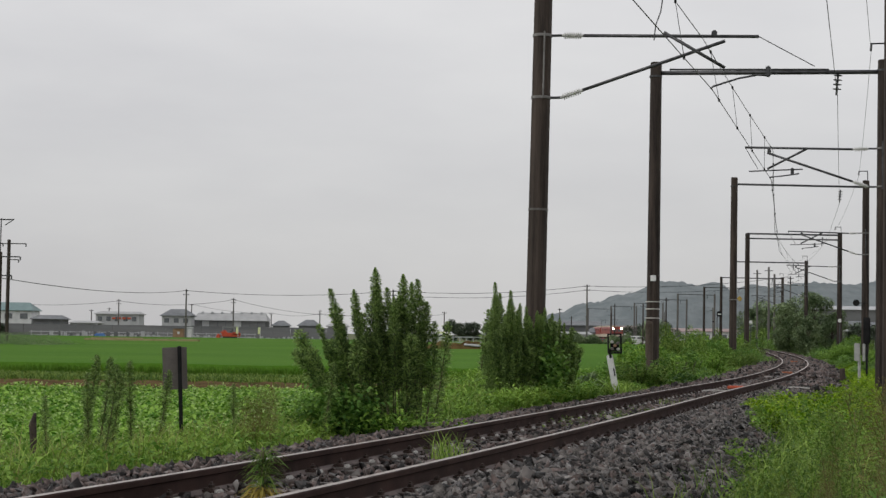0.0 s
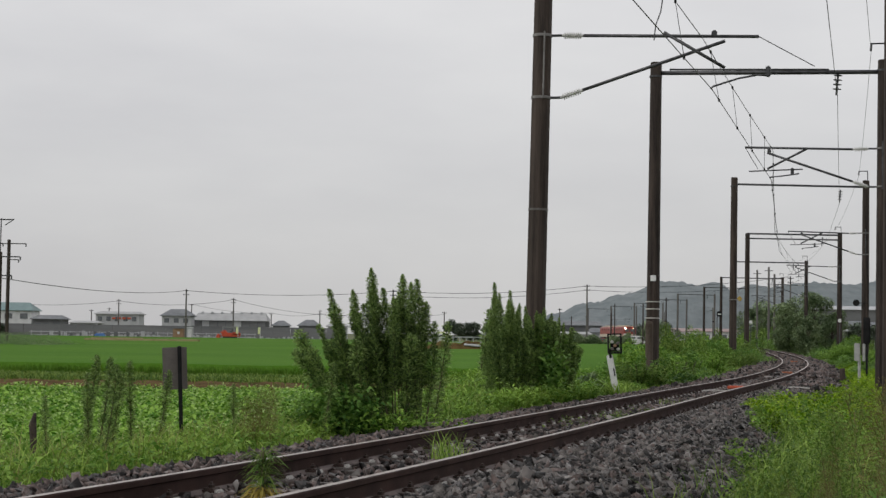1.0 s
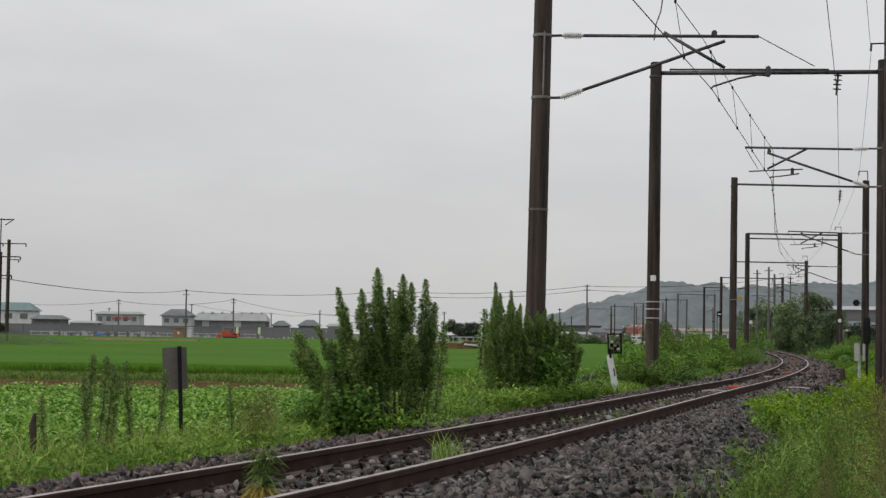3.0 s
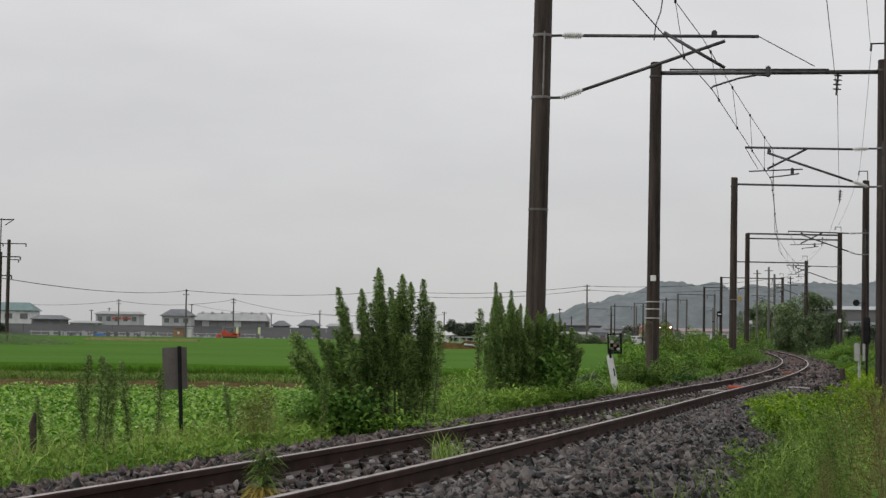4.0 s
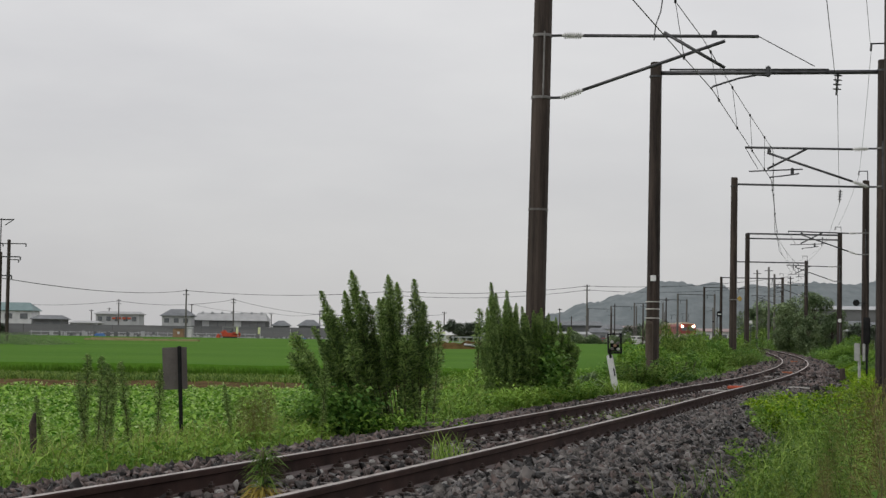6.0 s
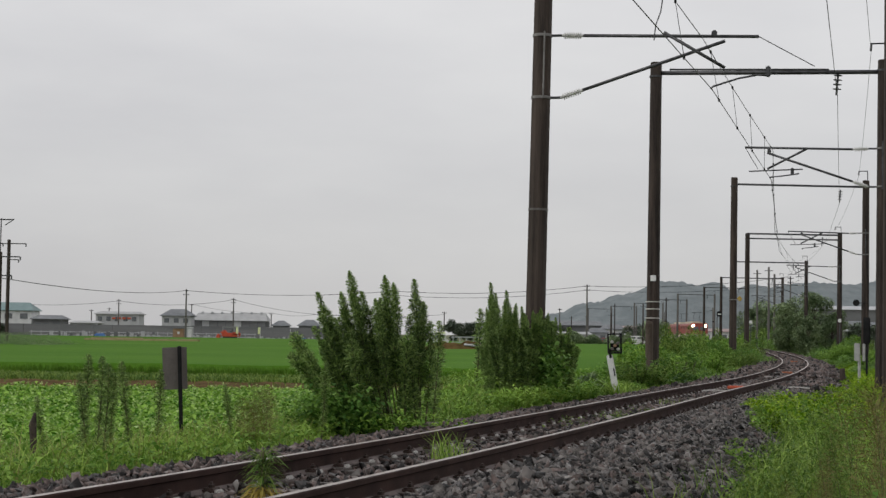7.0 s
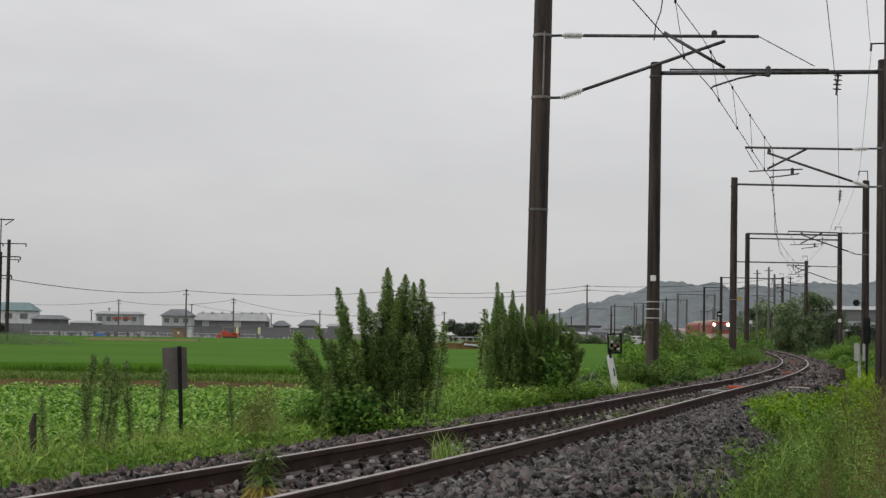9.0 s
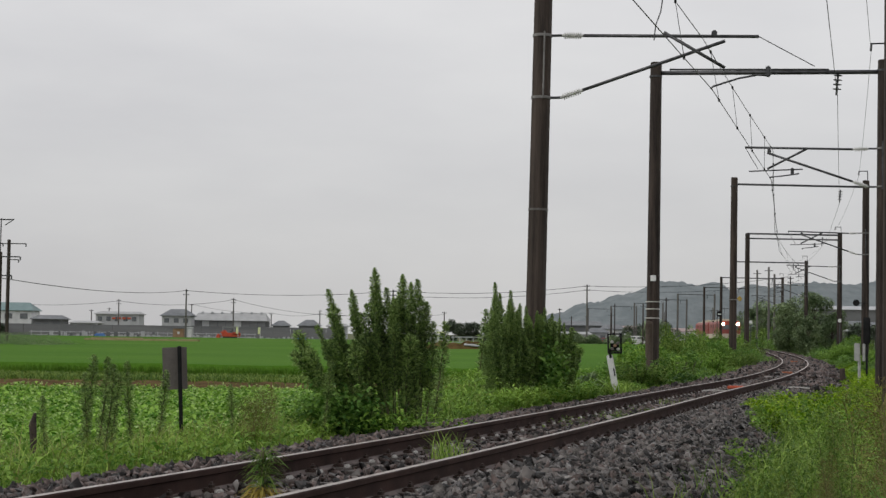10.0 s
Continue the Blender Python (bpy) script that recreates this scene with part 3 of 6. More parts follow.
railway = thing("railway_track", (0, 0, 0), "single railway track with rusty rails on concrete sleepers", "railway track")
RAIL = [(-0.063, -0.153), (0.063, -0.153), (0.063, -0.143), (0.014, -0.124), (0.009, -0.118), (0.009, -0.048), (0.0325, -0.036), (0.0325, -0.008), (0.026, 0.0), (-0.026, 0.0), (-0.0325, -0.008), (-0.0325, -0.036), (-0.009, -0.048), (-0.009, -0.118), (-0.014, -0.124), (-0.063, -0.143)]
for side in (-1, 1):
    sr = np.concatenate([np.arange(-12, 110, 0.5), np.arange(110, 440, 3.0)])
    rv = np.stack([track(sr, np.full(len(sr), side * 0.566 + a), b - (cant(sr) * a / 1.13)) for a, b in RAIL], 1)
    m = len(RAIL)
    fs = [(k * m + j, k * m + (j + 1) % m, (k + 1) * m + (j + 1) % m, (k + 1) * m + j) for k in range(len(sr) - 1) for j in range(m)]
    me = mesh_of("rail", rv.reshape(-1, 3), fs, ["rail_rust", "rail_top", "rail_foot"])
    mi = np.zeros(len(me.polygons), np.int32)
    mi[8::m] = 1
    mi[2::m] = mi[14::m] = mi[1::m] = mi[15::m] = 2
    me.polygons.foreach_set("material_index", mi)
    part("rail", me, railway, "rusty steel rail with a worn bright top")

body = joined(box(0, 0, -0.08, 2.0, 0.22, 0.16, 0.02), box(-0.566, 0, 0.012, 0.30, 0.20, 0.03, 0.008), box(0.566, 0, 0.012, 0.30, 0.20, 0.03, 0.008))
SLEEPER = mesh_of("sleeper", *body, "sleeper")
clip = joined(box(0, 0, 0.03, 0.085, 0.13, 0.05, 0.01), moved(lathe([(0.022, 0.05), (0.022, 0.075), (0.012, 0.08), (0.012, 0.09)], 6), Matrix.Identity(4)), box(0.05, 0, 0.03, 0.03, 0.10, 0.03, 0.008))
CLIP = mesh_of("rail_clip", *clip, ["clip", "clip_pad"])
for q in list(CLIP.polygons)[-len(box(0, 0, 0, 1, 1, 1, 0.1)[1]):]:
    q.material_index = 1
for k in range(300):
    s = -12.8 + 0.6 * k
    a, b = Vector(track(s, -0.566, -0.166)), Vector(track(s, 0.566, -0.166))
    tilt = -math.degrees(math.atan2(b.z - a.z, 1.13))
    sl = part("sleeper", SLEEPER, railway, "", Matrix.Translation((a + b) / 2) @ pose(0, 0, 0, 0, tilt, heading(s)))
    if 0 < s < 62:
        for c in (-0.566 - 0.085, -0.566 + 0.085, 0.566 - 0.085, 0.566 + 0.085):
            out = 1 if c in (-0.566 + 0.085, 0.566 + 0.085) else -1
            part("rail_clip", CLIP, sl, "", pose(c, 0, 0.0, 0, 0, 0 if out > 0 else 180))
# ---- overhead line: masts, portals, wires ----


def pole_mesh(height, r0, r1, mat="mast"):
    return mesh_of("pole", *lathe([(r0 * 1.02, -0.9), (r0, 0), (r0 * 0.6 + r1 * 0.4, height * 0.4), (r1, height - 0.02), (r1 * 0.9, height)], 10), mat)


def band_mesh(r, w=0.05):
    return mesh_of("band", *lathe([(r, -w / 2), (r + 0.012, -w / 2), (r + 0.012, w / 2), (r, w / 2)], 14), "steel")


def insulator(parent, a, b, r=0.065, ribs=8, mat="porcelain"):
    """A ribbed insulator from a to b."""
    a, b = Vector(a), Vector(b)
    ln = (b - a).length
    rings = [(0.03, 0.0), (0.03, ln * 0.08)]
    for k in range(ribs):
        z = ln * (0.1 + 0.8 * k / ribs)
        rings += [(0.028, z), (r, z + ln * 0.03), (r * 0.95, z + ln * 0.05), (0.03, z + ln * 0.07)]
    rings += [(0.03, ln * 0.92), (0.03, ln)]
    m = Matrix.Translation(a) @ (b - a).to_track_quat("Z", "Y").to_matrix().to_4x4()
    part("insulator", mesh_of("insulator", *lathe(rings, 10), mat, True), parent, "pale ribbed porcelain insulator", m)


def cantilever(mast, way, z0, z1, r, reach=3.8, tie=2.1, steady=(2.3, 5.0), hang=5.9, pull=(3.9, 3.05), low=5.52, tip=-0.09, brace_up=-0.16, thin=0.018):
    """Hinged bracket of tubes on a mast; way: +1 or -1 across the track."""
    def at(x, z):
        return (way * x, 0, z)
    dark = "steel"
    for z in (z0, z1):
        part("band", mesh_of("band", *lathe([(r, -0.025), (r + 0.012, -0.025), (r + 0.012, 0.025), (r, 0.025)], 16), "mast_band"), mast, "pale steel band", pose(0, 0, z))
    for z in (z0, z1):
        part("hinge", mesh_of("hinge", *tube([at(r, z), at(r + 0.2, z)], 0.025), dark), mast)
    insulator(mast, at(r + 0.2, z0), at(r + 0.62, z0 - 0.01))
    e = Vector(at(reach - 0.6, z0 + brace_up))
    s0 = Vector(at(r + 0.2, z1))
    d = (e - s0).normalized()
    insulator(mast, s0, s0 + d * 0.45)
    part("top_tube", mesh_of("top_tube", *tube([at(r + 0.6, z0 - 0.01), at(reach, z0 + tip)], 0.031), dark, True), mast)
    part("brace_tube", mesh_of("brace_tube", *tube([s0 + d * 0.43, e], 0.031), dark, True), mast)
    part("drop_tube", mesh_of("drop_tube", *tube([at(tie, z0 + 0.02), at(reach - 0.6, hang)], 0.03), dark, True), mast)
    part("steady_tube", mesh_of("steady_tube", *tube([at(steady[0], hang - 0.02), at(steady[1], hang - 0.06)], thin), dark, True), mast)
    part("pull_off_arm", mesh_of("pull_off_arm", *joined(tube([at(pull[0] + 0.1, hang - 0.02), at(pull[0] + 0.08, hang - 0.16), at(pull[0] - 0.1, hang - 0.14), at((pull[0] + pull[1]) / 2, hang - 0.2), at(pull[1], low + 0.05), at(pull[1] - 0.05, low)], 0.018), box(way * (pull[0] + 0.08), 0, hang - 0.08, 0.09, 0.09, 0.2, 0.02)), dark), mast)
    part("stay_wire", mesh_of("stay_wire", *tube([at(reach, z0 + tip), at(steady[1] - 0.25, hang)], 0.009, 5), dark), mast)
    part("saddle", mesh_of("saddle", *box(way * pull[1], 0, z0 - 0.02, 0.10, 0.08, 0.12, 0.02), dark), mast)


GROUP = "masts along the railway"
m1 = thing("catenary_mast", track(25, -2.65, -0.12 - 0.3), "tall dark weathered mast with a hinged wire bracket", "mast", GROUP)
m1.matrix_basis = Matrix.Translation(track(25, -2.86) * [1, 1, 0]) @ pose(0, 0, 0, 0, 0.85, heading(25))
part("pole", pole_mesh(12.5, 0.19, 0.16), m1)
cantilever(m1, 1, 6.69, 5.52, 0.175, reach=4.0, tie=2.28, steady=(2.4, 5.25), hang=6.04, pull=(4.1, 3.2), low=5.65)
part("climbing_rod", mesh_of("climbing_rod", *tube([(0.075, -0.175, 5.55), (0.075, -0.17, 6.75)], 0.016), "mast_band"), m1, "pale conduit on the mast")

part("joint_ring", mesh_of("joint_ring", *lathe([(0.181, -0.02), (0.187, -0.02), (0.187, 0.02), (0.181, 0.02)], 18), "mast_pale"), m1, "", pose(0, 0, 3.42))
mr = thing("catenary_mast", (0, 0, 0), "dark mast at the edge of the track bank", "mast", GROUP)
mr.matrix_basis = Matrix.Translation(track(29.6, 3.53) * [1, 1, 0]) @ pose(0, 0, 0, 0, 0.2, heading(29.6))
part("pole", pole_mesh(11.5, 0.18, 0.15), mr)


def portal(s, pl, pr, h=8.6, beams=((8.32, 0.06),), arm=True, label="pair of dark masts joined by a cross beam over the track", rad=0.185, wires=True, mat="mast", left_up=0.0):
    c = thing("catenary_portal", (0, 0, 0), label, "mast", GROUP)
    c.matrix_basis = Matrix.Translation(track(s) * [1, 1, 0]) @ pose(0, 0, 0, 0, 0.0, heading(s))
    me = pole_mesh(h, rad, rad * 0.86, mat)
    left = part("pole", me, c, "", pose(pl, 0, left_up, 0, 0.35, 0))
    right = part("pole", me, c, "", pose(pr, 0, 0, 0, 0.3, 0))
    for z, r in beams:
        part("cross_beam", mesh_of("cross_beam", *tube([(pl + 0.05, 0, z + 0.1), (pr + 0.2, 0, z - left_up * 0.4)], r), "steel", True), c)
        for q in (pl, pr):
            part("band", band_mesh(rad * 0.9), c, "", pose(q + 0.04, 0, z))
    if arm:
        holder = part("bracket_root", mesh_of("bracket_root", *box(0, 0, 5.75, 0.06, 0.42, 1.3, 0.01), "steel"), c, "", pose(pr + 0.02, 0, 0))
        cantilever(holder, -1, 6.21, 5.18, 0.175, reach=3.65, tie=2.0, steady=(2.1, 3.55), hang=5.7, pull=(2.3, 3.0), low=5.42, tip=0.09, brace_up=-0.07)
    if wires:
        insulator(c, (pr - 1.15, 0, 8.3), (pr - 1.2, 0, 7.68), 0.12, 4, "steel")
        part("wire_bracket", mesh_of("wire_bracket", *joined(tube([(pr + 0.12, 0, h - 0.1), (pr + 0.12, 0, h + 0.45)], 0.022), tube([(pr + 0.12, 0, h + 0.45), (pr - 0.3, 0, h + 0.45)], 0.022), tube([(pr - 0.28, 0, h + 0.45), (pr - 0.3, 0, h + 0.25)], 0.03)), "steel"), c)
    return c


p2 = portal(40.5, -2.92, 3.22, left_up=0.12)
for z in (2.05, 1.85, 1.6):
    part("band", mesh_of("band", *lathe([(0.19, -0.015), (0.198, -0.015), (0.198, 0.015), (0.19, 0.015)], 16), "clip_pad"), p2, "pale metal band", pose(-2.92, 0, z))
part("number_plate", mesh_of("number_plate", *box(0, -0.19, 2.7, 0.15, 0.02, 0.16, 0.004), "white_paint"), p2, "small white plate on the mast", pose(-2.88, 0, 0))
part("foot_sleeve", mesh_of("foot_sleeve", *lathe([(0.12, -0.4), (0.12, 1.44), (0.09, 1.5), (0.03, 1.53)], 14), "old_concrete"), p2, "lighter brown sleeve at the foot of the mast", pose(-2.975, -0.12, 0))
p3 = portal(76.5, -2.95, 3.3, h=8.75, beams=((8.5, 0.05),), left_up=0.18)
part("marker_sign", mesh_of("marker_sign", *joined(moved(box(0, 0, 0, 0.2, 0.02, 0.2, 0.01), Matrix.Translation((0.33, 0, 3.0)) @ pose(0, 0, 0, 0, 45, 0)), box(0.33, -0.015, 3.0, 0.05, 0.01, 0.16)), ["yellow", "black_paint"]), p3, "small yellow and black board", pose(-2.95, -0.2, 0))
part("sign_arm", mesh_of("sign_arm", *tube([(-0.2, 0, 2.95), (0.3, 0, 2.95)], 0.02), "mast_band"), p3, "", pose(-2.95, -0.2, 0))
part("disc_sign", mesh_of("disc_sign", *joined(moved(lathe([(0.02, 0), (0.16, 0.005), (0.16, 0.03), (0.02, 0.035)], 18), Matrix.Translation((-0.42, -0.2, 2.85)) @ pose(0, 0, 0, 90, 0, 0)), tube([(-0.4, -0.17, 2.85), (0.1, -0.17, 2.85)], 0.02)), "black_paint"), p3, "round black disc on an arm", pose(3.3, 0, 0))
portal(114, -2.3, 4.1, h=8.55, beams=((8.42, 0.06), (8.08, 0.05)))
portal(155.5, -3.05, 3.9, h=8.55)
portal(198, -3.5, 3.8, h=8.5)
# portals past 260 take the pale mast colour in place of haze
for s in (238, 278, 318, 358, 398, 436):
    portal(s, -3.3, 2.9, h=8.5, arm=False, label="distant pair of masts over the track", mat="mast" if s < 260 else "mast_pale")
for s, p, h, r in ((213, 3.3, 10.4, 0.16), (228, 3.2, 10.6, 0.15), (204, 3.3, 9.1, 0.16), (265, -6.5, 7.5, 0.13), (290, -8.0, 7.0, 0.13), (300, 5.6, 6.6, 0.13), (345, -9.5, 6.0, 0.14), (372, -6.0, 8.5, 0.14), (392, -10.0, 6.2, 0.14), (404, -12, 6, 0.14), (420, -20, 6.6, 0.15), (380, 6.5, 7.0, 0.14)):
    sp = thing("line_pole", track(s, p) * [1, 1, 0], "slender grey pole beside the railway", "pole", "poles along the railway")
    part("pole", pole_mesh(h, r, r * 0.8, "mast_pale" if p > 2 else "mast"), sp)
    part("crossarm", mesh_of("crossarm", *box(0, 0, h - 0.5, 1.1, 0.06, 0.08, 0.01), "steel"), sp)

# wires run from support to support
SUP = [-20, 3, 25, 40.5, 76.5, 114, 155.5, 198, 238, 278, 318, 358, 398, 436]
OFF = [0.2, 0.18, 0.40, 0.3, -0.74, 1.5, 0.9, 0.4, 0.1, 0.1, 0.1, 0.1, 0.1, 0.1]


def line_wire(name, ps, zs, sag, r, parent, label=""):
    pts = []
    for k in range(len(SUP) - 1):
        n = 12 if SUP[k] < 120 else 5
        for j in range(n):
            u = j / n
            s = SUP[k] + (SUP[k + 1] - SUP[k]) * u
            a, b = Vector(track(SUP[k], ps[k])), Vector(track(SUP[k + 1], ps[k + 1]))
            c = a.lerp(b, u)
            pts.append((c.x, c.y, zs[k] + (zs[k + 1] - zs[k]) * u - sag * 4 * u * (1 - u) * min(1, ((SUP[k + 1] - SUP[k]) / 40) ** 2)))
    return pts, part(name, mesh_of(name, *tube(pts, r, 6), "wire"), parent, label)


ol = thing("overhead_line", (0, 0, 0), "overhead contact wire hung from a catenary by droppers", "overhead line")
ZC = [5.45, 5.45, 5.6, 5.40] + [5.35] * 10
ZM = [6.5, 6.5, 6.55, 6.22] + [6.2] * 10
cpts, _ = line_wire("contact_wire", OFF, ZC, 0.03, 0.0085, ol)
mpts, _ = line_wire("messenger_wire", [0.2, 0.2, 0.22, 0.34, -0.95] + OFF[5:], ZM, 0.28, 0.008, ol)
for k in range(4, 64, 3):
    a, b = cpts[k], mpts[k]
    part("dropper", mesh_of("dropper", *tube([a, b], 0.006, 5), "wire"), ol)
    for q in (a, b):
        part("clamp", mesh_of("clamp", *box(q[0], q[1], q[2], 0.035, 0.06, 0.065, 0.01), "black_paint"), ol)
jp = Vector(track(24.4, -0.5))
part("jumper_wire", mesh_of("jumper_wire", *tube([(jp.x + 0.10, jp.y, 7.4), (jp.x + 0.04, jp.y, 6.95), (jp.x - 0.05, jp.y, 6.7), (jp.x - 0.08, jp.y, 6.42)], 0.012, 6), "wire"), ol)
fd = thing("feeder_wire", (0, 0, 0), "single feeder wire strung along the masts", "wire")
line_wire("strand", [2.4, 2.4, 2.38, 2.05, 2.1, 2.9, 2.7, 2.8] + [2.0] * 6, [7.7, 7.7, 7.7, 7.65, 7.66] + [7.6] * 9, 0.25, 0.008, fd)
gw = thing("ground_wire", (0, 0, 0), "thin wire along the tops of the masts", "wire")
line_wire("strand", [2.9, 2.9, 3.0, 2.93, 3.0, 3.8, 3.6, 3.7] + [2.9] * 6, [8.7, 8.7, 8.75, 8.82, 8.95] + [8.75] * 9, 0.3, 0.006, gw)

# ---- track equipment ----


def beacon(s, mat, w, label):
    t = thing("track_beacon", track(s, 0.05, -0.16), label, "track beacon", "beacons between the rails", turn=heading(s))
    part("housing", mesh_of("housing", *box(0, 0, 0.06, w, 0.36, 0.07, 0.02), mat), t)
    part("bracket", mesh_of("bracket", *joined(box(-0.2, 0, 0.01, 0.06, 0.6, 0.03), box(0.2, 0, 0.01, 0.06, 0.6, 0.03)), "steel"), t)


beacon(33.4, "beacon_red", 0.36, "flat red beacon box between the rails")
beacon(53.0, "beacon_orange", 0.38, "flat orange-brown beacon box between the rails")
beacon(82, "beacon_orange", 0.4, "flat orange-brown beacon box between the rails")
for s, p, ln in ((31.2, -0.2, 0.5), (34.6, 1.3, 0.7), (47, -0.2, 0.5)):
    c = track(s, p, -0.13)
    me = mesh_of("cable_duct", *tube([(-ln / 2, 0, 0), (0, 0.03, 0.02), (ln / 2, 0, 0)], 0.016), "clip_pad")
    t = tagged(new("cable_duct", me), "short pale cable duct lying beside the rail", "cable duct")
    t.matrix_basis = Matrix.Translation(c) @ pose(0, 0, 0, 0, 0, heading(s) + 10)

# leaning white post with a lamp frame
mp = thing("marker_post", (0, 0, 0), "leaning white marker post with a dark lamp frame", "marker post")
base = track(31.0, -2.31)
mp.matrix_basis = Matrix.Translation((base[0], base[1], -0.22)) @ pose(0, 0, 0, 0, -11, 0)
part("board", mesh_of("board", *box(0.012, 0, 0.45, 0.14, 0.05, 0.9, 0.012), "white_paint"), mp, "white painted board")
curve = bpy.data.curves.new("numeral", "FONT")
curve.body, curve.size, curve.extrude = "1", 0.26, 0.004
num = new("numeral", curve)
dg = bpy.context.evaluated_depsgraph_get()
nm = bpy.data.meshes.new_from_object(num.evaluated_get(dg))
bpy.data.objects.remove(num)
nm.materials.clear()
nm.materials.append(M["black_paint"])
part("numeral", nm, mp, "black numeral 1", pose(-0.02, -0.032, 0.42, 90, 0, 0))
lamp = part("lamp_frame", mesh_of("lamp_frame", *joined(box(-0.14, 0, 1.16, 0.03, 0.12, 0.42, 0.008), box(0.14, 0, 1.16, 0.03, 0.12, 0.42, 0.008), box(0, 0, 1.37, 0.31, 0.12, 0.03, 0.008), box(0, 0, 0.96, 0.31, 0.12, 0.04, 0.008), box(0.01, 0.04, 1.07, 0.2, 0.02, 0.17, 0.004), box(-0.10, 0, 0.95, 0.05, 0.08, 0.22, 0.01)), "black_paint"), mp, "dark square lamp frame", pose(-0.012, 0, -0.02, 0, 9, 0))
for dx, dz, mt in ((-0.06, 1.2, "clip_pad"), (0.07, 1.17, "grey_board"), (0.0, 1.12, "hut"), (0.07, 1.04, "clip_pad"), (-0.06, 1.05, "grey_board")):
    part("lens", mesh_of("lens", *moved(lathe([(0.028, 0), (0.038, 0.01), (0.03, 0.04)], 9), Matrix.Translation((dx, -0.05, dz)) @ pose(0, 0, 0, 90, 0, 0)), mt), lamp)

sg = thing("sign_board", (-2.93, 18.5, -0.3), "grey metal sign board seen from behind on a post", "sign", turn=8)
part("post", mesh_of("post", *joined(box(0, -0.03, 0.52, 0.034, 0.03, 1.36, 0.006), box(0.02, -0.015, 0.52, 0.012, 0.045, 1.36, 0.004)), "black_paint"), sg, "dark angle-iron post", pose(0.05, 0, 0, 0, -2.6, 0))
part("board", mesh_of("board", *box(0, 0.02, 0.95, 0.27, 0.012, 0.47, 0.004), "grey_board"), sg, "", pose(0, 0, 0, 0, -2.6, 0))
stv, stf = tube([(0.06, 0, -0.4), (0.04, 0, 0.0), (-0.01, 0, 0.25), (-0.02, 0, 0.50), (0.0, 0, 0.60)], [0.02, 0.024, 0.026, 0.034, 0.012], 7)
st = tagged(new("wooden_stake", mesh_of("wooden_stake", stv, stf, "old_wood")), "rotten dark wooden stake in the grass", "stake")
st.matrix_basis = pose(-3.4, 14.0, -0.24, 0, -2, 0)

cb = thing("relay_box", track(54.5, 2.47) * [1, 1, 0] + [0, 0, -0.3], "pale grey trackside cabinet on a thin post", "cabinet", turn=heading(54))
part("post", mesh_of("post", *tube([(0, 0, -0.3), (0, 0, 0.75)], 0.05), "grey_box"), cb)
for dx, bw in ((-0.07, 0.2), (0.16, 0.1)):
    part("box", mesh_of("box", *box(dx, 0, 0.95, bw, 0.2, 0.62, 0.02), "grey_box"), cb)
sgn = thing("signal", track(54.0, 2.72) * [1, 1, 0] + [0, 0, -0.45], "black trackside signal head seen from behind", "signal", turn=heading(55))
part("post", mesh_of("post", *tube([(0, 0, -0.3), (0, 0, 1.5)], 0.04), "black_paint"), sgn)
part("head", mesh_of("head", *joined(box(0, 0, 1.85, 0.24, 0.16, 0.92, 0.03), box(0, -0.09, 1.85, 0.14, 0.05, 0.7, 0.02)), "black_paint"), sgn)
stump = tagged(new("post_stump", mesh_of("post_stump", *lathe([(0.09, -0.3), (0.09, 0.55), (0.07, 0.6)], 9), "old_wood")), "short dark post in the weeds", "post")
stump.matrix_basis = Matrix.Translation(track(50, 1.95) * [1, 1, 0] + [0, 0, -0.45])
for s, p, z, mt in ((192, 3.0, 2.9, "white_paint"), (120, -1.9, 2.3, "white_paint"), (130, -2.0, 1.9, "white_paint"), (112, 4.0, 2.4, "white_paint"), (232, -2.5, 3.4, "black_paint"), (170, 2.6, 3.6, "black_paint")):
    t = thing("line_marker", track(s, p) * [1, 1, 0] + [0, 0, -0.4], "small marker plate on a thin post by the line", "marker", "markers along the line", turn=heading(s))
    part("post", mesh_of("post", *tube([(0, 0, -0.3), (0, 0, z + 0.2)], 0.03), "steel"), t)
    part("plate", mesh_of("plate", *box(0, -0.04, z + 0.4, 0.22, 0.03, 0.24, 0.02), mt), t)

# ---- tall weeds: stalks that bend in the wind ----


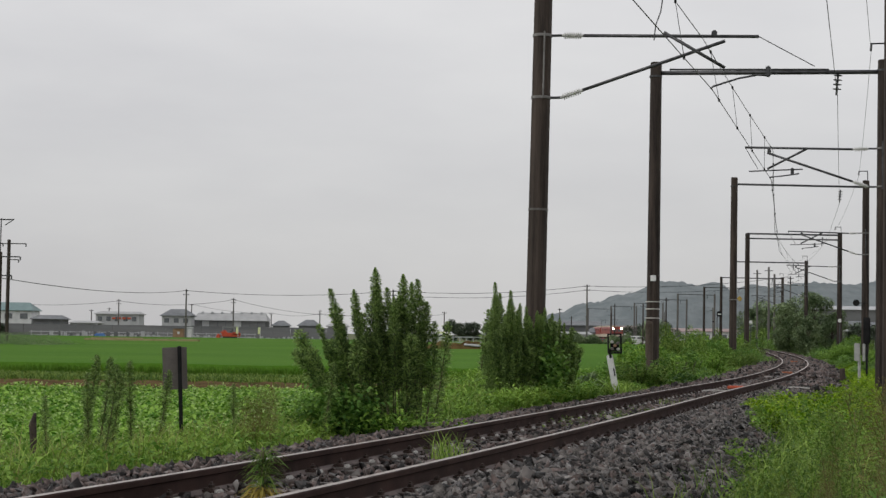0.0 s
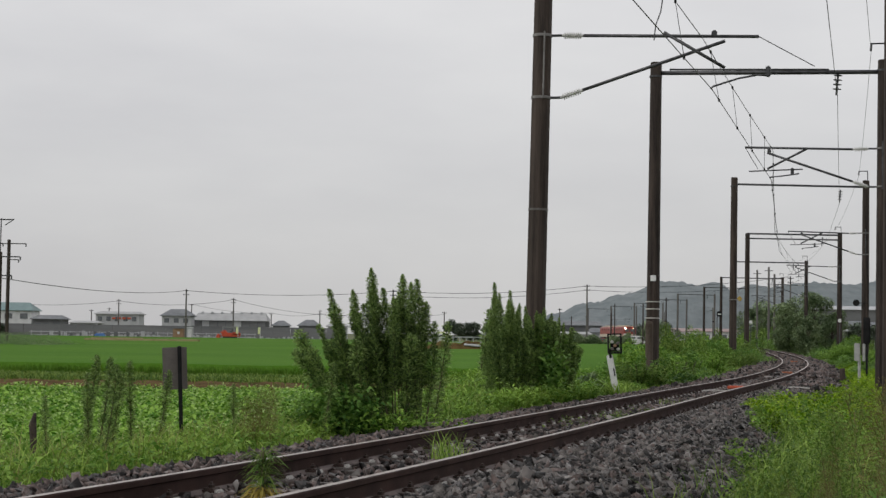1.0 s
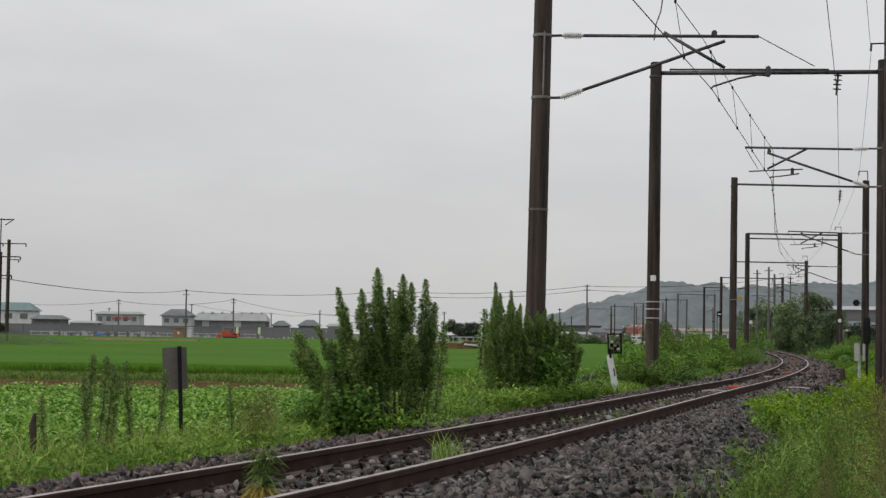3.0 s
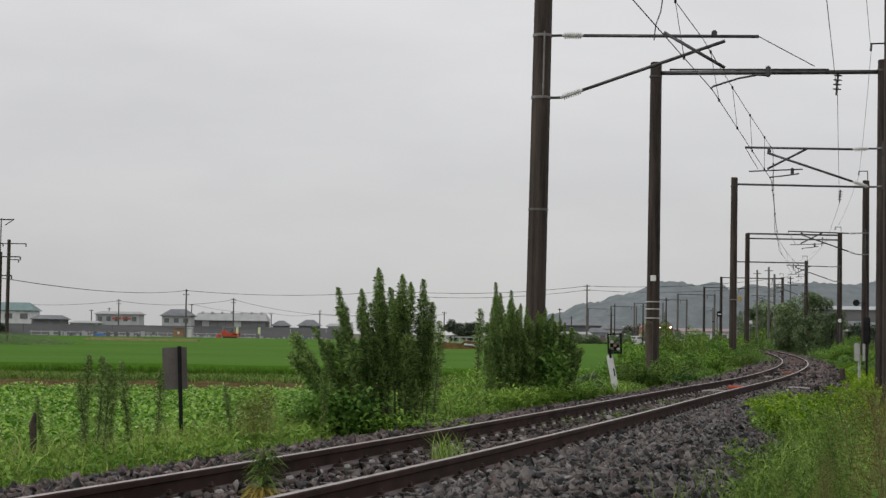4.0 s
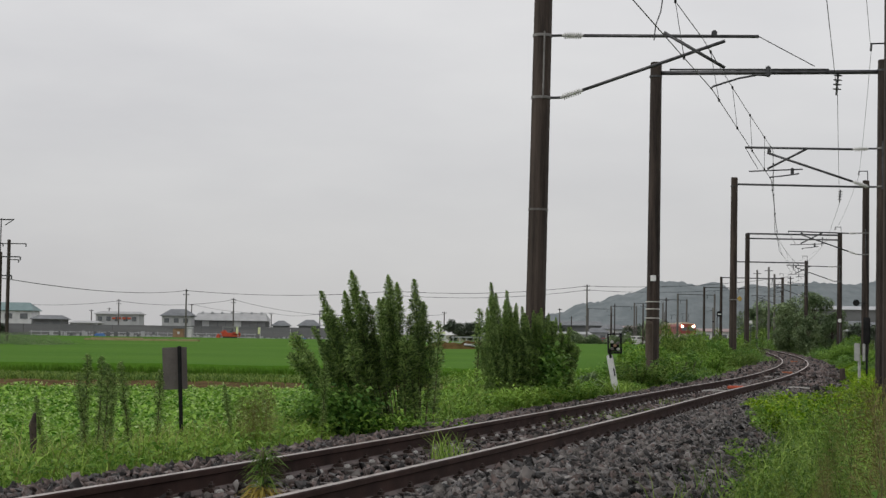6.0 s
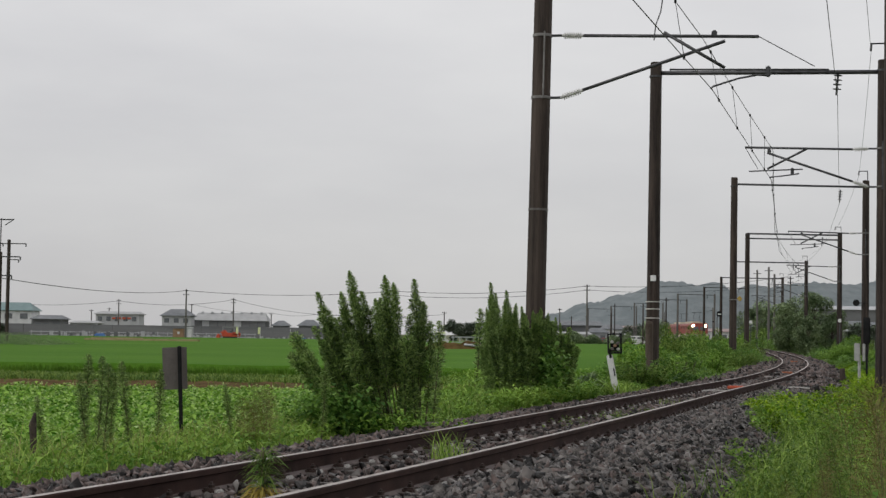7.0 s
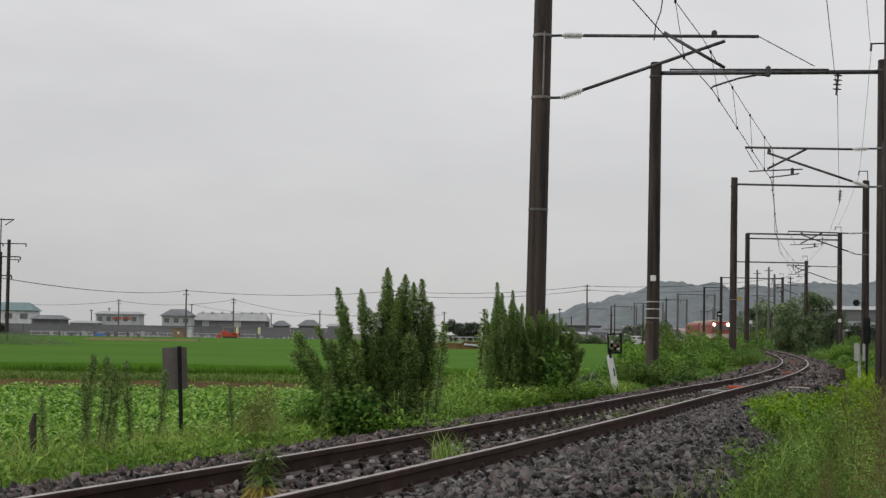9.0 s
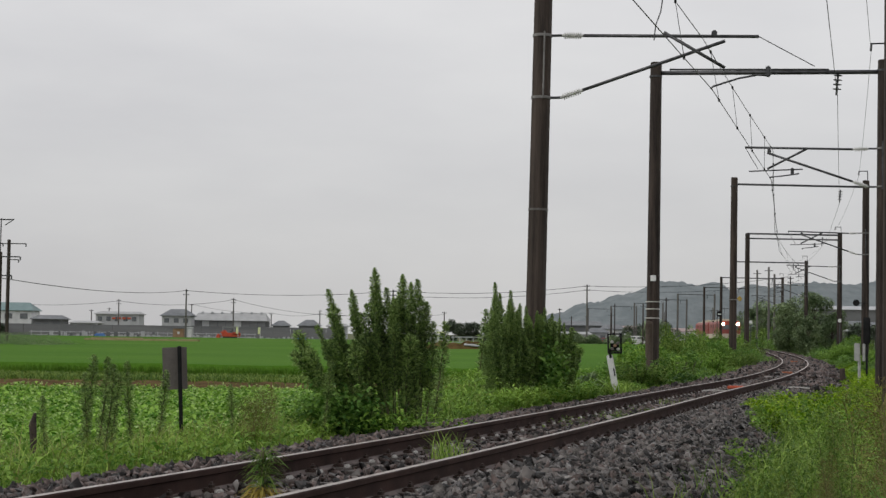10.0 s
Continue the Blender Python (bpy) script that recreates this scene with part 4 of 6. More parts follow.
def stalk_mesh(name, h, n, gen, spread_=0.13, leaf="weed_leaf", length=0.105, width=0.013, bow=0.05, dense_from=0.12, stem=0.012):
    """A stem closely set with narrow leaves all the way up."""
    zs = np.linspace(0, h, 9)
    ph = gen.uniform(0, 6.28)
    cx = lambda z: bow * np.sin(z / h * 2.4 + ph) - bow * np.sin(ph)
    sv, sf = tube([(float(cx(z)), 0, float(z)) for z in zs], [stem * (1.3 - z / h) for z in zs], 5)
    u = dense_from + (1 - dense_from) * gen.power(1.2, n)
    z = u * h
    shape = np.interp(u, [0, 0.25, 0.6, 0.85, 0.96, 1.0], [0.6, 0.92, 1.0, 0.9, 0.68, 0.35])
    lump = 0.85 + 0.3 * np.sin(z * 14 + ph) * np.cos(z * 5.3 + ph)
    a = gen.uniform(0, 2 * np.pi, n)
    r = spread_ * 0.45 * shape * lump * gen.uniform(0, 1, n)
    pos = np.stack([cx(z) + r * np.cos(a), r * np.sin(a), z], -1)
    lv, lt = leaves(pos, length * shape * lump, width * (0.7 + 0.6 * shape), (0, 62), 0.2, gen, a)
    me = fast_mesh(name, np.concatenate([np.array([tuple(v) for v in sv]), lv]), np.concatenate([np.array([(f[0], f[1], f[2]) for f in sf if len(f) == 4] + [(f[0], f[2], f[3]) for f in sf if len(f) == 4]), lt + len(sv)]), leaf)
    me.materials.append(M["weed_stem"])
    mi = np.zeros(len(me.polygons), np.int32)
    mi[: 2 * len([f for f in sf if len(f) == 4])] = 1
    me.polygons.foreach_set("material_index", mi)
    return me


WT = [0, 0.5, 1, 1.5, 2, 2.5, 3.8, 4.5, 5, 5.5, 7, 7.5, 8, 8.5, 9, 9.5, 10]
SW_A = np.array([658, 651, 651, 672, 688, 668, 660, 681, 657, 625, 612, 641, 647, 667, 680, 670, 657]) - 658.0
SW_B = np.array([586, 576, 584, 592, 609, 599, 600, 597, 593, 580, 563, 588, 583, 587, 599, 594, 582]) - 586.0
SW_C = np.array([709, 708, 708, 713, 717, 713, 706, 714, 700, 689, 676, 702, 696, 713, 713, 717, 708]) - 709.0
SW_D = np.array([5, 4, 5, 3, 2, 0, -8, -14, -12, -12, -10, -14, -12, -8, -2, 0, 0.0])
SW_E = np.array([0, -2, -1, 6, 14, 17, 10, 12, 2, -6, -6, -3, -2, 4, 8, 6, 0.0])
SWAY = []


def stalk(parent, me, x, y, lean, series, amount, pitch=0.0, turn=0.0, size=1.0, slim=1.0):
    ob = part("stalk", me, parent, "", pose(x, y, 0, pitch, lean, turn))
    ob.scale = (size * slim, size * slim, size)
    SWAY.append((ob, x, y, lean, series, amount, pitch, turn))
    return ob


g2 = np.random.default_rng(21)
TALL = [stalk_mesh("stalk", 2.0, 2100, g2, 0.16, dense_from=0.34, length=0.09, width=0.018) for _ in range(3)]
MID = [stalk_mesh("stalk", 1.5, 1400, g2, 0.16, dense_from=0.26, length=0.09, width=0.018) for _ in range(3)]
LOW = [stalk_mesh("stalk", 1.0, 1050, g2, 0.15, length=0.09, width=0.018) for _ in range(3)]
THIN = [stalk_mesh("stalk", 1.2, 900, g2, 0.085, length=0.08, width=0.016, dense_from=0.06, stem=0.012) for _ in range(3)]
PXM = 20.0 / 2926
w1 = thing("weed_clump", (-0.70, 20.0, -0.20), "tall clump of dark green leafy weeds swaying in wind", "weeds")
# each: foot offset, tip offset in metres across, height, series
for foot, tip, h, ser, dy in ((-0.26, -0.66, 1.80, "B", 0.1), (-0.18, -0.52, 1.55, "B", -0.15), (-0.12, -0.44, 1.78, "B", 0.0), (-0.20, -0.60, 1.45, "B", 0.2), (0.0, -0.19, 2.05, "A", 0.0), (0.08, -0.09, 1.84, "A", 0.12), (0.04, -0.27, 1.62, "A", -0.1), (0.14, 0.03, 1.82, "A", 0.05), (0.22, 0.10, 1.72, "C", 0.05), (0.24, 0.15, 1.98, "C", 0.0), (0.30, 0.25, 1.90, "C", 0.15), (0.44, 0.40, 1.93, "E", -0.05), (0.46, 0.45, 1.66, "E", 0.1), (0.18, 0.05, 1.70, "C", -0.2), (0.32, 0.22, 1.6, "C", -0.2), (-0.1, -0.32, 1.5, "A", -0.2), (-0.08, -0.38, 1.55, "A", 0.2), (0.02, -0.1, 1.45, "A", 0.25), (0.38, 0.32, 1.5, "E", 0.2), (0.12, -0.02, 1.4, "A", -0.25),
                              (0.50, 0.57, 1.42, "D", 0.0), (-0.30, -1.10, 1.25, "D", 0.1), (-0.32, -1.14, 1.0, "D", 0.0), (-0.28, -0.86, 1.33, "D", -0.1), (-0.3, -0.92, 1.05, "D", -0.2), (-0.35, -0.75, 1.15, "D", 0.15), (-0.25, -0.62, 1.3, "D", 0.0), (-0.1, -0.26, 1.2, "D", -0.25), (0.30, 0.28, 1.25, "D", -0.2), (0.43, 0.46, 1.15, "D", -0.1), (-0.15, -0.48, 1.1, "D", 0.2), (0.1, 0.06, 1.2, "D", 0.25)):
    mesh = (TALL if h > 1.65 else MID if h > 1.25 else LOW)[int(abs(foot) * 100) % 3]
    size = math.hypot(h, tip - foot) / (2.0 if h > 1.65 else 1.5 if h > 1.25 else 1.0)
    ser_, amt = {"A": (SW_A, 1.0), "B": (SW_B, 1.0), "C": (SW_C, 1.0), "E": (SW_E, 1.0), "D": (SW_D, 0.5)}[ser]
    stalk(w1, mesh, foot, dy, math.degrees(math.atan2(tip - foot, h)), ser_, amt * PXM / h, g2.uniform(-4, 4), g2.uniform(0, 0.1), size, 0.7 if tip < -0.8 else 0.8 if h > 1.75 else 0.9)
n = 2600
a = g2.normal(size=(n, 3)) * [0.26, 0.2, 0.16] + [-0.62, -0.1, 0.25]
a[:, 2] = abs(a[:, 2])
tagged(new("leafy_undergrowth", fast_mesh("leafy_undergrowth", *leaves(a + [-0.65, 19.7, -0.2], 0.085, 0.06, (-30, 50), 0.25, g2), "shrub_leaf")), "broad dark green leaves at the foot of the weeds", "weeds", kind="stuff")
n = 1300
a = g2.normal(size=(n, 3)) * [0.45, 0.12, 0.10] + [0.1, -0.3, 0.12]
a[:, 2] = abs(a[:, 2])
stuff("foot_weeds", *leaves(a + [-0.65, 19.7, -0.2], 0.09, 0.045, (-20, 60), 0.25, g2), "verge_leaf", "small green weeds at the edge of the ballast", "weeds")

w2 = thing("weed_clump", (1.57, 29.6, -0.26), "dense rounded clump of dark green weeds before a mast", "weeds")
for k in range(112):
    foot = -0.66 + 1.36 * (k + g2.uniform(0, 1)) / 112
    u = (foot + 0.66) / 1.36
    h = np.interp(u, [0, 0.15, 0.4, 0.6, 0.85, 1.0], [1.25, 1.72, 1.66, 1.55, 1.38, 1.05]) * g2.uniform(0.6, 1.08)
    mesh = (TALL if h > 1.65 else MID if h > 1.2 else LOW)[k % 3]
    size = h / (2.0 if h > 1.65 else 1.5 if h > 1.2 else 1.0)
    lean = foot * 9 + g2.uniform(-4, 4)
    dy = 0.5 + foot * 2.5 + g2.uniform(-0.35, 0.35)
    stalk(w2, mesh, (1.57 + foot) * (1 + dy / 29.6) - 1.57, dy, lean, SW_A if k % 2 else SW_C, 0.22 * PXM / h, g2.uniform(-6, 6), 0, size * (1 + 0.6 * dy / 29.6), 0.9)

for foot, h in ((-0.66, 1.80), (-0.60, 2.02), (-0.54, 2.24), (-0.47, 2.06), (-0.38, 1.95), (-0.30, 2.12), (-0.2, 1.9), (-0.06, 1.85), (0.08, 1.78), (0.2, 1.84), (0.32, 1.75), (0.44, 1.68), (0.56, 1.58), (0.68, 1.4)):
    dy = 0.5 + foot * 2.5
    stalk(w2, TALL[int(h * 100) % 3], (1.57 + foot) * (1 + dy / 29.6) - 1.57, dy, foot * 4, SW_A, 0.25 * PXM / h, 0, 0, h / 2.0, 0.62)

n = 4200
a = np.stack([g2.uniform(-1.0, 1.15, n), g2.normal(0, 0.12, n), abs(g2.normal(0, 0.17, n))], -1)
a[:, 1] += a[:, 0] * 2.2
q = np.array(track(30.6, -2.36)) * [1, 1, 0] + g2.normal(size=(190, 3)) * [0.2, 0.1, 0] + [0, 0, -0.27]
stuff("post_grass", *blades(q, 0.34, 0.018, 0.8, g2), "grass_blade", "grass tuft before the white marker post", "grass")
stuff("foot_grass", *blades(np.stack([a[:, 0] + 1.75, a[:, 1] + 28.9, 0 * a[:, 0] - 0.3], -1)[::3], 0.42, 0.02, 0.7, g2), "grass_blade", "bright grass at the foot of the weed clump", "grass")
stuff("foot_herbs", *leaves(a + [1.75, 28.7, -0.26], 0.11, 0.05, (-10, 60), 0.3, g2), "verge_leaf", "leafy green herbs at the foot of the weed clump", "weeds")
n = 900
a = g2.normal(size=(n, 3)) * [0.17, 0.4, 0.26] + [0.32, 1.2, 0.7]
a[:, 2] = abs(a[:, 2])
stuff("climbing_vine", *leaves(a + [1.62, 29.3, -0.25], 0.12, 0.09, (-40, 40), 0.2, g2), "shrub_leaf", "broad-leaved vine climbing through the weeds", "vine")

# thin single weeds in the verge
for px, ytop, ybot, d in ((152, 628, 790, 17), (178, 632, 800, 16), (190, 645, 815, 15.2), (240, 640, 800, 16.5), (284, 655, 775, 17.5), (420, 680, 790, 18.0), (90, 700, 800, 15), (165, 660, 800, 16.3), (770, 570, 700, 22.5), (845, 548, 690, 32.5), (200, 660, 800, 16.0), (575, 640, 760, 19.0)):
    x = (px - 784) / 2926 * d
    hz = 592 + (px - 784) * 0.014
    zt, zb = 1.07 + (hz - ytop) / 2926 * d, float(ground_z(x, d))
    t = thing("single_weed", (x, d, zb), "slender upright green weed in the verge grass", "weeds", "slender weeds along the verge")
    h = zt - zb
    stalk(t, THIN[px % 3], 0, 0, 1.0, SW_D, 1.0 * d / 2926 / h, 0, 0, h / 1.2, 1.0)

BROWN = [stalk_mesh("stalk", 1.0, 800, g2, 0.42, "brown_weed", 0.06, 0.005, 0.06, 0.3, 0.003) for _ in range(3)]
for k in range(15):
    x = -1.94 + g2.uniform(-0.13, 0.13)
    t = thing("dry_weed", (x, 17.5 + g2.uniform(-0.2, 0.2), -0.28), "brownish dry weed at the ballast edge", "weeds", "dry weeds along the verge")
    stalk(t, BROWN[k % 3], 0, 0, g2.uniform(-8, 8), SW_D, 0.7 * 17.5 / 2926, 0, 0, g2.uniform(0.5, 0.8), 0.7)
FEATHER = [stalk_mesh("stalk", 1.0, 900, g2, 0.30, "bank_leaf", 0.07, 0.006, 0.05, 0.25, 0.004) for _ in range(2)]
# brown weeds close to the camera
for k in range(9):
    y = g2.uniform(6.3, 9.5)
    px = g2.uniform(1560, 1630)
    x = (px - 784) / 2926 * y
    zb = float(ground_z(x, y))
    top = 592 + 10 + np.interp(px, [1450, 1500, 1545, 1600], [200, 120, 100, 70]) * g2.uniform(0.9, 1.7)
    h = 1.07 - (top - 602) / 2926 * y - zb
    t = thing("dry_weed", (x, y, zb), "brownish-green weed on the near track bank", "weeds", "dry weeds on the bank")
    stalk(t, BROWN[k % 3], 0, 0, g2.uniform(-9, 9), SW_D, 1.0 * y / 2926, g2.uniform(-6, 6), 0, h, 0.55)

for k in range(6):
    y = 13.2 + g2.uniform(-0.4, 0.4)
    x = (1488 + g2.uniform(-22, 22) - 784) / 2926 * y
    zb = float(ground_z(x, y))
    t = thing("feathery_weed", (x, y, zb), "feathery grey-green weed on the track bank", "weeds", "feathery weeds on the bank")
    stalk(t, FEATHER[k % 2], 0, 0, g2.uniform(-7, 7), SW_D, 0.6 * y / 2926, g2.uniform(-5, 5), 0, g2.uniform(0.75, 1.1), 0.8)

for k in range(7):
    y = 11.2 + g2.uniform(-0.5, 0.5)
    x = (1455 + g2.uniform(-45, 30) - 784) / 2926 * y
    t = thing("dry_weed", (x, y, float(ground_z(x, y))), "brown withered weed among the bank grass", "weeds", "dry weeds on the bank")
    stalk(t, BROWN[k % 3], 0, 0, g2.uniform(-12, 12), SW_D, 0.5 * y / 2926, g2.uniform(-6, 6), 0, g2.uniform(0.5, 0.75), 0.55)

# broad-leaved plant close to the camera
for x, y in ((1.86, 7.2), (2.0, 7.6)):
    zb = float(ground_z(x, y))
    bp = thing("broad_leaved_plant", (x, y, zb), "broad-leaved green plant on the near bank", "plant", "broad-leaved plants on the bank")
    part("stem", mesh_of("stem", *tube([(0, 0, -0.05), (0.03, 0, 0.5), (0.0, 0, 0.78)], [0.01, 0.008, 0.004], 6), "weed_stem"), bp)
    a = np.stack([0 * np.arange(26), 0 * np.arange(26), np.linspace(0.3, 0.76, 26)], -1)
    part("leaves", fast_mesh("leaves", *leaves(a, 0.15, 0.08, (0, 45), 0.3, g2), "verge_leaf"), bp)

# plants growing between the rails
pz = track(4.05, 0.10, -0.19)
tp = thing("rosette_plant", pz, "small spiky green plant growing between the rails", "plant")
a = np.stack([0 * np.arange(190), 0 * np.arange(190), 0.14 + 0.21 * np.linspace(0, 1, 190)], -1)
part("leaves", fast_mesh("leaves", *leaves(a, 0.165, 0.011, (-5, 60), 0.45, g2), "bank_leaf"), tp)
part("stem", mesh_of("stem", *tube([(0, 0, -0.02), (0, 0, 0.36)], 0.011, 6), "weed_stem"), tp)
part("withered_leaves", fast_mesh("withered_leaves", *leaves(np.concatenate([a[:45] * [1, 1, 0.75], a[:30]]), 0.17, 0.012, (-30, 10), 0.4, g2), "withered"), tp, "yellowed drooping leaves")
for s, p, n, r, h, mt in ((8.0, 0.1, 85, 0.13, 0.28, "grass_blade"), (23.5, -0.2, 60, 0.4, 0.1, "grass_blade")):
    c = np.array(track(s, p, -0.18))
    q = c + g2.normal(size=(n, 3)) * [r * 0.6, r, 0]
    tf = tagged(new("grass_tuft", fast_mesh("grass_tuft", *blades(q, h, 0.008, 0.9, g2), mt)), "green grass tuft growing between the rails", "grass", "tufts between the rails", "stuff")
for s, p, n in ((16.9, 0.05, 260), (15.2, -0.3, 110), (19.5, 0.0, 70)):
    c = np.array(track(s, p, -0.14))
    q = c + g2.normal(size=(n, 3)) * [0.13, 0.5, 0.03]
    tagged(new("creeping_weed", fast_mesh("creeping_weed", *leaves(q, 0.05, 0.022, (0, 60), 0.3, g2), "bank_leaf")), "dark green creeping weed between the rails", "weeds", "weeds between the rails", "stuff")
sp = track(30.4, -2.78) * [1, 1, 0] + [0, 0, -0.2]
yc = thing("spiky_plant", sp, "dark spiky plant in the grass", "plant")
part("leaves", fast_mesh("leaves", *leaves(np.zeros((150, 3)) + [0, 0, 0.25], 0.46, 0.03, (0, 75), 0.45, g2), "tree_leaf"), yc)

# ---- shrubs and trees ----


def shrub_mesh(name, w, h, n, gen, leaf=0.11, mat="shrub_leaf"):
    c = gen.normal(size=(14, 3)) * [w * 0.33, w * 0.3, h * 0.2] + [0, 0, h * 0.5]
    k = gen.integers(0, 14, n)
    d = gen.normal(size=(n, 3))
    d /= np.linalg.norm(d, axis=1)[:, None]
    pos = c[k] + d * (w * 0.17 * gen.uniform(0.5, 1.1, n) ** 0.5)[:, None] * [1, 1, 1.2]
    pos[:, 2] = np.clip(pos[:, 2], 0.0, None)
    return fast_mesh(name, *leaves(pos, leaf, leaf * 0.6, (-35, 55), 0.25, gen), mat)


g3 = np.random.default_rng(5)
SHRUB = [shrub_mesh("foliage", 1.8, 1.25, 2600, g3, 0.095 + 0.012 * k, ("shrub_leaf", "bank_leaf", "shrub_leaf", "verge_leaf")[k]) for k in range(4)]
STEM = mesh_of("stem", *joined(*[tube([(0, 0, -0.2), (0.1 * math.cos(a), 0.1 * math.sin(a), 0.3), (0.3 * math.cos(a), 0.3 * math.sin(a), 0.75)], [0.02, 0.015, 0.006], 5) for a in (0.3, 1.7, 3.0, 4.4, 5.5)]), "bark")


def shrub(s, p, w, h, label, group, mats=None):
    b = track(s, p)
    if b[1] < 60 and b[0] / b[1] < 0.104 + 0.4 * w / b[1]:
        return
    z = float(ground_z(b[0], b[1]))
    t = thing("shrub", (b[0], b[1], z - 0.05), label, "shrub", group)
    k = len(bpy.data.objects) % 4
    f = part("foliage", SHRUB[k], t, "", pose(0, 0, 0, 0, 0, g3.uniform(0, 360)))
    f.scale = (w / 1.8, w / 1.8, h / 1.25)
    part("stem", STEM, t)


for k in range(58):
    s = g3.uniform(33, 104)
    p = -np.interp(s, [33, 55, 104], [2.95, 2.7, 2.5]) - g3.exponential(1.1)
    h = np.interp(s, [33, 38, 55, 75, 104], [0.6, 1.05, 1.35, 1.45, 1.5]) * np.interp(p, [-5, -3.6, -2.9], [1.1, 0.95, 0.6]) * g3.uniform(0.7, 1.15)
    shrub(s, p, g3.uniform(1.1, 1.9), h, "tangled green shrub and vines beside the railway", "shrubs beside the railway")
for s, p, h in ((33.5, -3.3, 0.95), (35, -3.6, 1.15), (36.5, -3.1, 1.0), (38, -3.5, 1.2), (39.2, -2.9, 1.1), (40.0, -3.6, 1.25), (41.5, -3.2, 1.2), (43, -3.4, 1.2)):
    shrub(s, p, 1.05, h, "tangled green shrub and vines beside the railway", "shrubs beside the railway")
for k in range(34):
    s = g3.uniform(62, 150)
    p = np.interp(s, [62, 90, 150], [3.4, 3.3, 3.4]) + g3.exponential(2.6)
    shrub(s, p, g3.uniform(1.4, 2.4), g3.uniform(0.6, 1.35), "dark green shrub on the outer side of the bend", "shrubs outside the bend")
for k in range(26):
    s = g3.uniform(84, 150)
    shrub(s, -2.25 - g3.exponential(0.7), g3.uniform(1.3, 2.0), g3.uniform(0.7, 1.15), "low green shrub at the inner side of the bend", "shrubs along the bend")
for k in range(22):
    s = g3.uniform(105, 200)
    shrub(s, -2.6 - g3.exponential(1.3), g3.uniform(1.6, 2.8), g3.uniform(1.0, 1.7), "green shrub along the bend of the line", "shrubs along the bend")


def tree(x, y, h, w, label, gen, mat="tree_leaf", leaf=0.4, n=2600, z0=-0.7, group="trees by the railway"):
    t = thing("tree", (x, y, z0), label, "tree", group)
    limbs = [tube([(0, 0, -0.3), (0.05 * w * 0.2, 0, h * 0.25), (0, 0.05, h * 0.55)], [0.05 * w * 0.55, 0.04 * w * 0.5, 0.02 * w * 0.5], 8)]
    cs = []
    for k in range(16):
        a, e = gen.uniform(0, 6.28), gen.uniform(0.12, 0.98)
        r = w * 0.42 * math.sqrt(max(0.05, 1 - ((e - 0.6) / 0.45) ** 2)) * gen.uniform(0.5, 1)
        tip = (r * math.cos(a), r * math.sin(a), h * e * 0.93)
        limbs.append(tube([(0, 0, h * 0.25 + 0.2 * h * gen.uniform(0, 1)), (tip[0] * 0.5, tip[1] * 0.5, tip[2] * 0.8), tip], [0.012 * w, 0.008 * w, 0.003 * w], 5))
        cs.append(tip)
    part("trunk", mesh_of("trunk", *joined(*limbs), "bark"), t)
    cs = np.array(cs)
    k = gen.integers(0, len(cs), n)
    d = gen.normal(size=(n, 3))
    d /= np.linalg.norm(d, axis=1)[:, None]
    pos = cs[k] + d * (w * 0.19 * gen.uniform(0.35, 1.1, n) ** 0.6)[:, None] * [1, 1, 0.8]
    part("crown", fast_mesh("crown", *leaves(pos, leaf, leaf * 0.7, (-40, 50), 0.2, gen), mat), t)


for x, y, h, w in ((34.6, 165, 5.2, 3.8), (36.2, 160, 6.0, 4.4), (38.5, 178, 6.2, 4.4), (37.0, 157, 4.6, 3.4), (33.6, 152, 3.4, 3.0)):
    tree(x, y, h + 0.4, w, "dark green broadleaf tree beyond the bend", g3, leaf=0.2, n=7000)
for x, y, h, w in ((57.5, 305, 8.6, 8), (61.5, 310, 9.6, 9), (66, 300, 7.6, 9)):
    tree(x, y, h, w, "tall dark green tree behind the bend", g3, leaf=0.45, n=3600)
for k in range(26):
    shrub(g3.uniform(195, 270), 4.2 + g3.exponential(4.0), g3.uniform(3, 5), g3.uniform(1.4, 3.0), "dark green shrub behind the bend", "shrubs behind the bend")
tree(38.6, 300, 4.9, 5.6, "small round dark tree near the far line", g3, leaf=0.35, n=1500)
for x, y, h, w in ((3.2, 400, 5.2, 5), (7.0, 405, 4.4, 6), (11.5, 400, 5.4, 5), (14.5, 410, 3.8, 5), (21, 420, 3.6, 6), (30, 430, 3.6, 6), (-100.5, 372, 2.6, 6), (52, 440, 5, 8), (60, 450, 6, 9), (-63, 440, 4.6, 5), (70, 300, 4.0, 6), (80, 320, 5, 8), (66, 260, 4, 6)):
    tree(x, y, h, w, "distant grey-green tree at the edge of the fields", g3, "far_leaf", 0.5, 3600, group="distant trees")
n = 34000
x, y = g3.uniform(-52, -30, n), g3.uniform(130, 146, n)
z = -0.7 + g3.uniform(0, 1, n) * (1.85 + 0.2 * np.sin(x * 0.7)) * np.interp(x, [-48, -36, -30], [1.0, 0.8, 0.1])
stuff("grassy_bank", *leaves(np.stack([x, y, z], -1), 0.13, 0.06, (-10, 60), 0.3, g3), "tree_leaf", "low overgrown bank at the side of the paddy", "weeds")
n = 30000
x = g3.uniform(20, 34, n)
y = np.interp(x, [20, 34], [286, 300]) + g3.uniform(-4, 4, n)
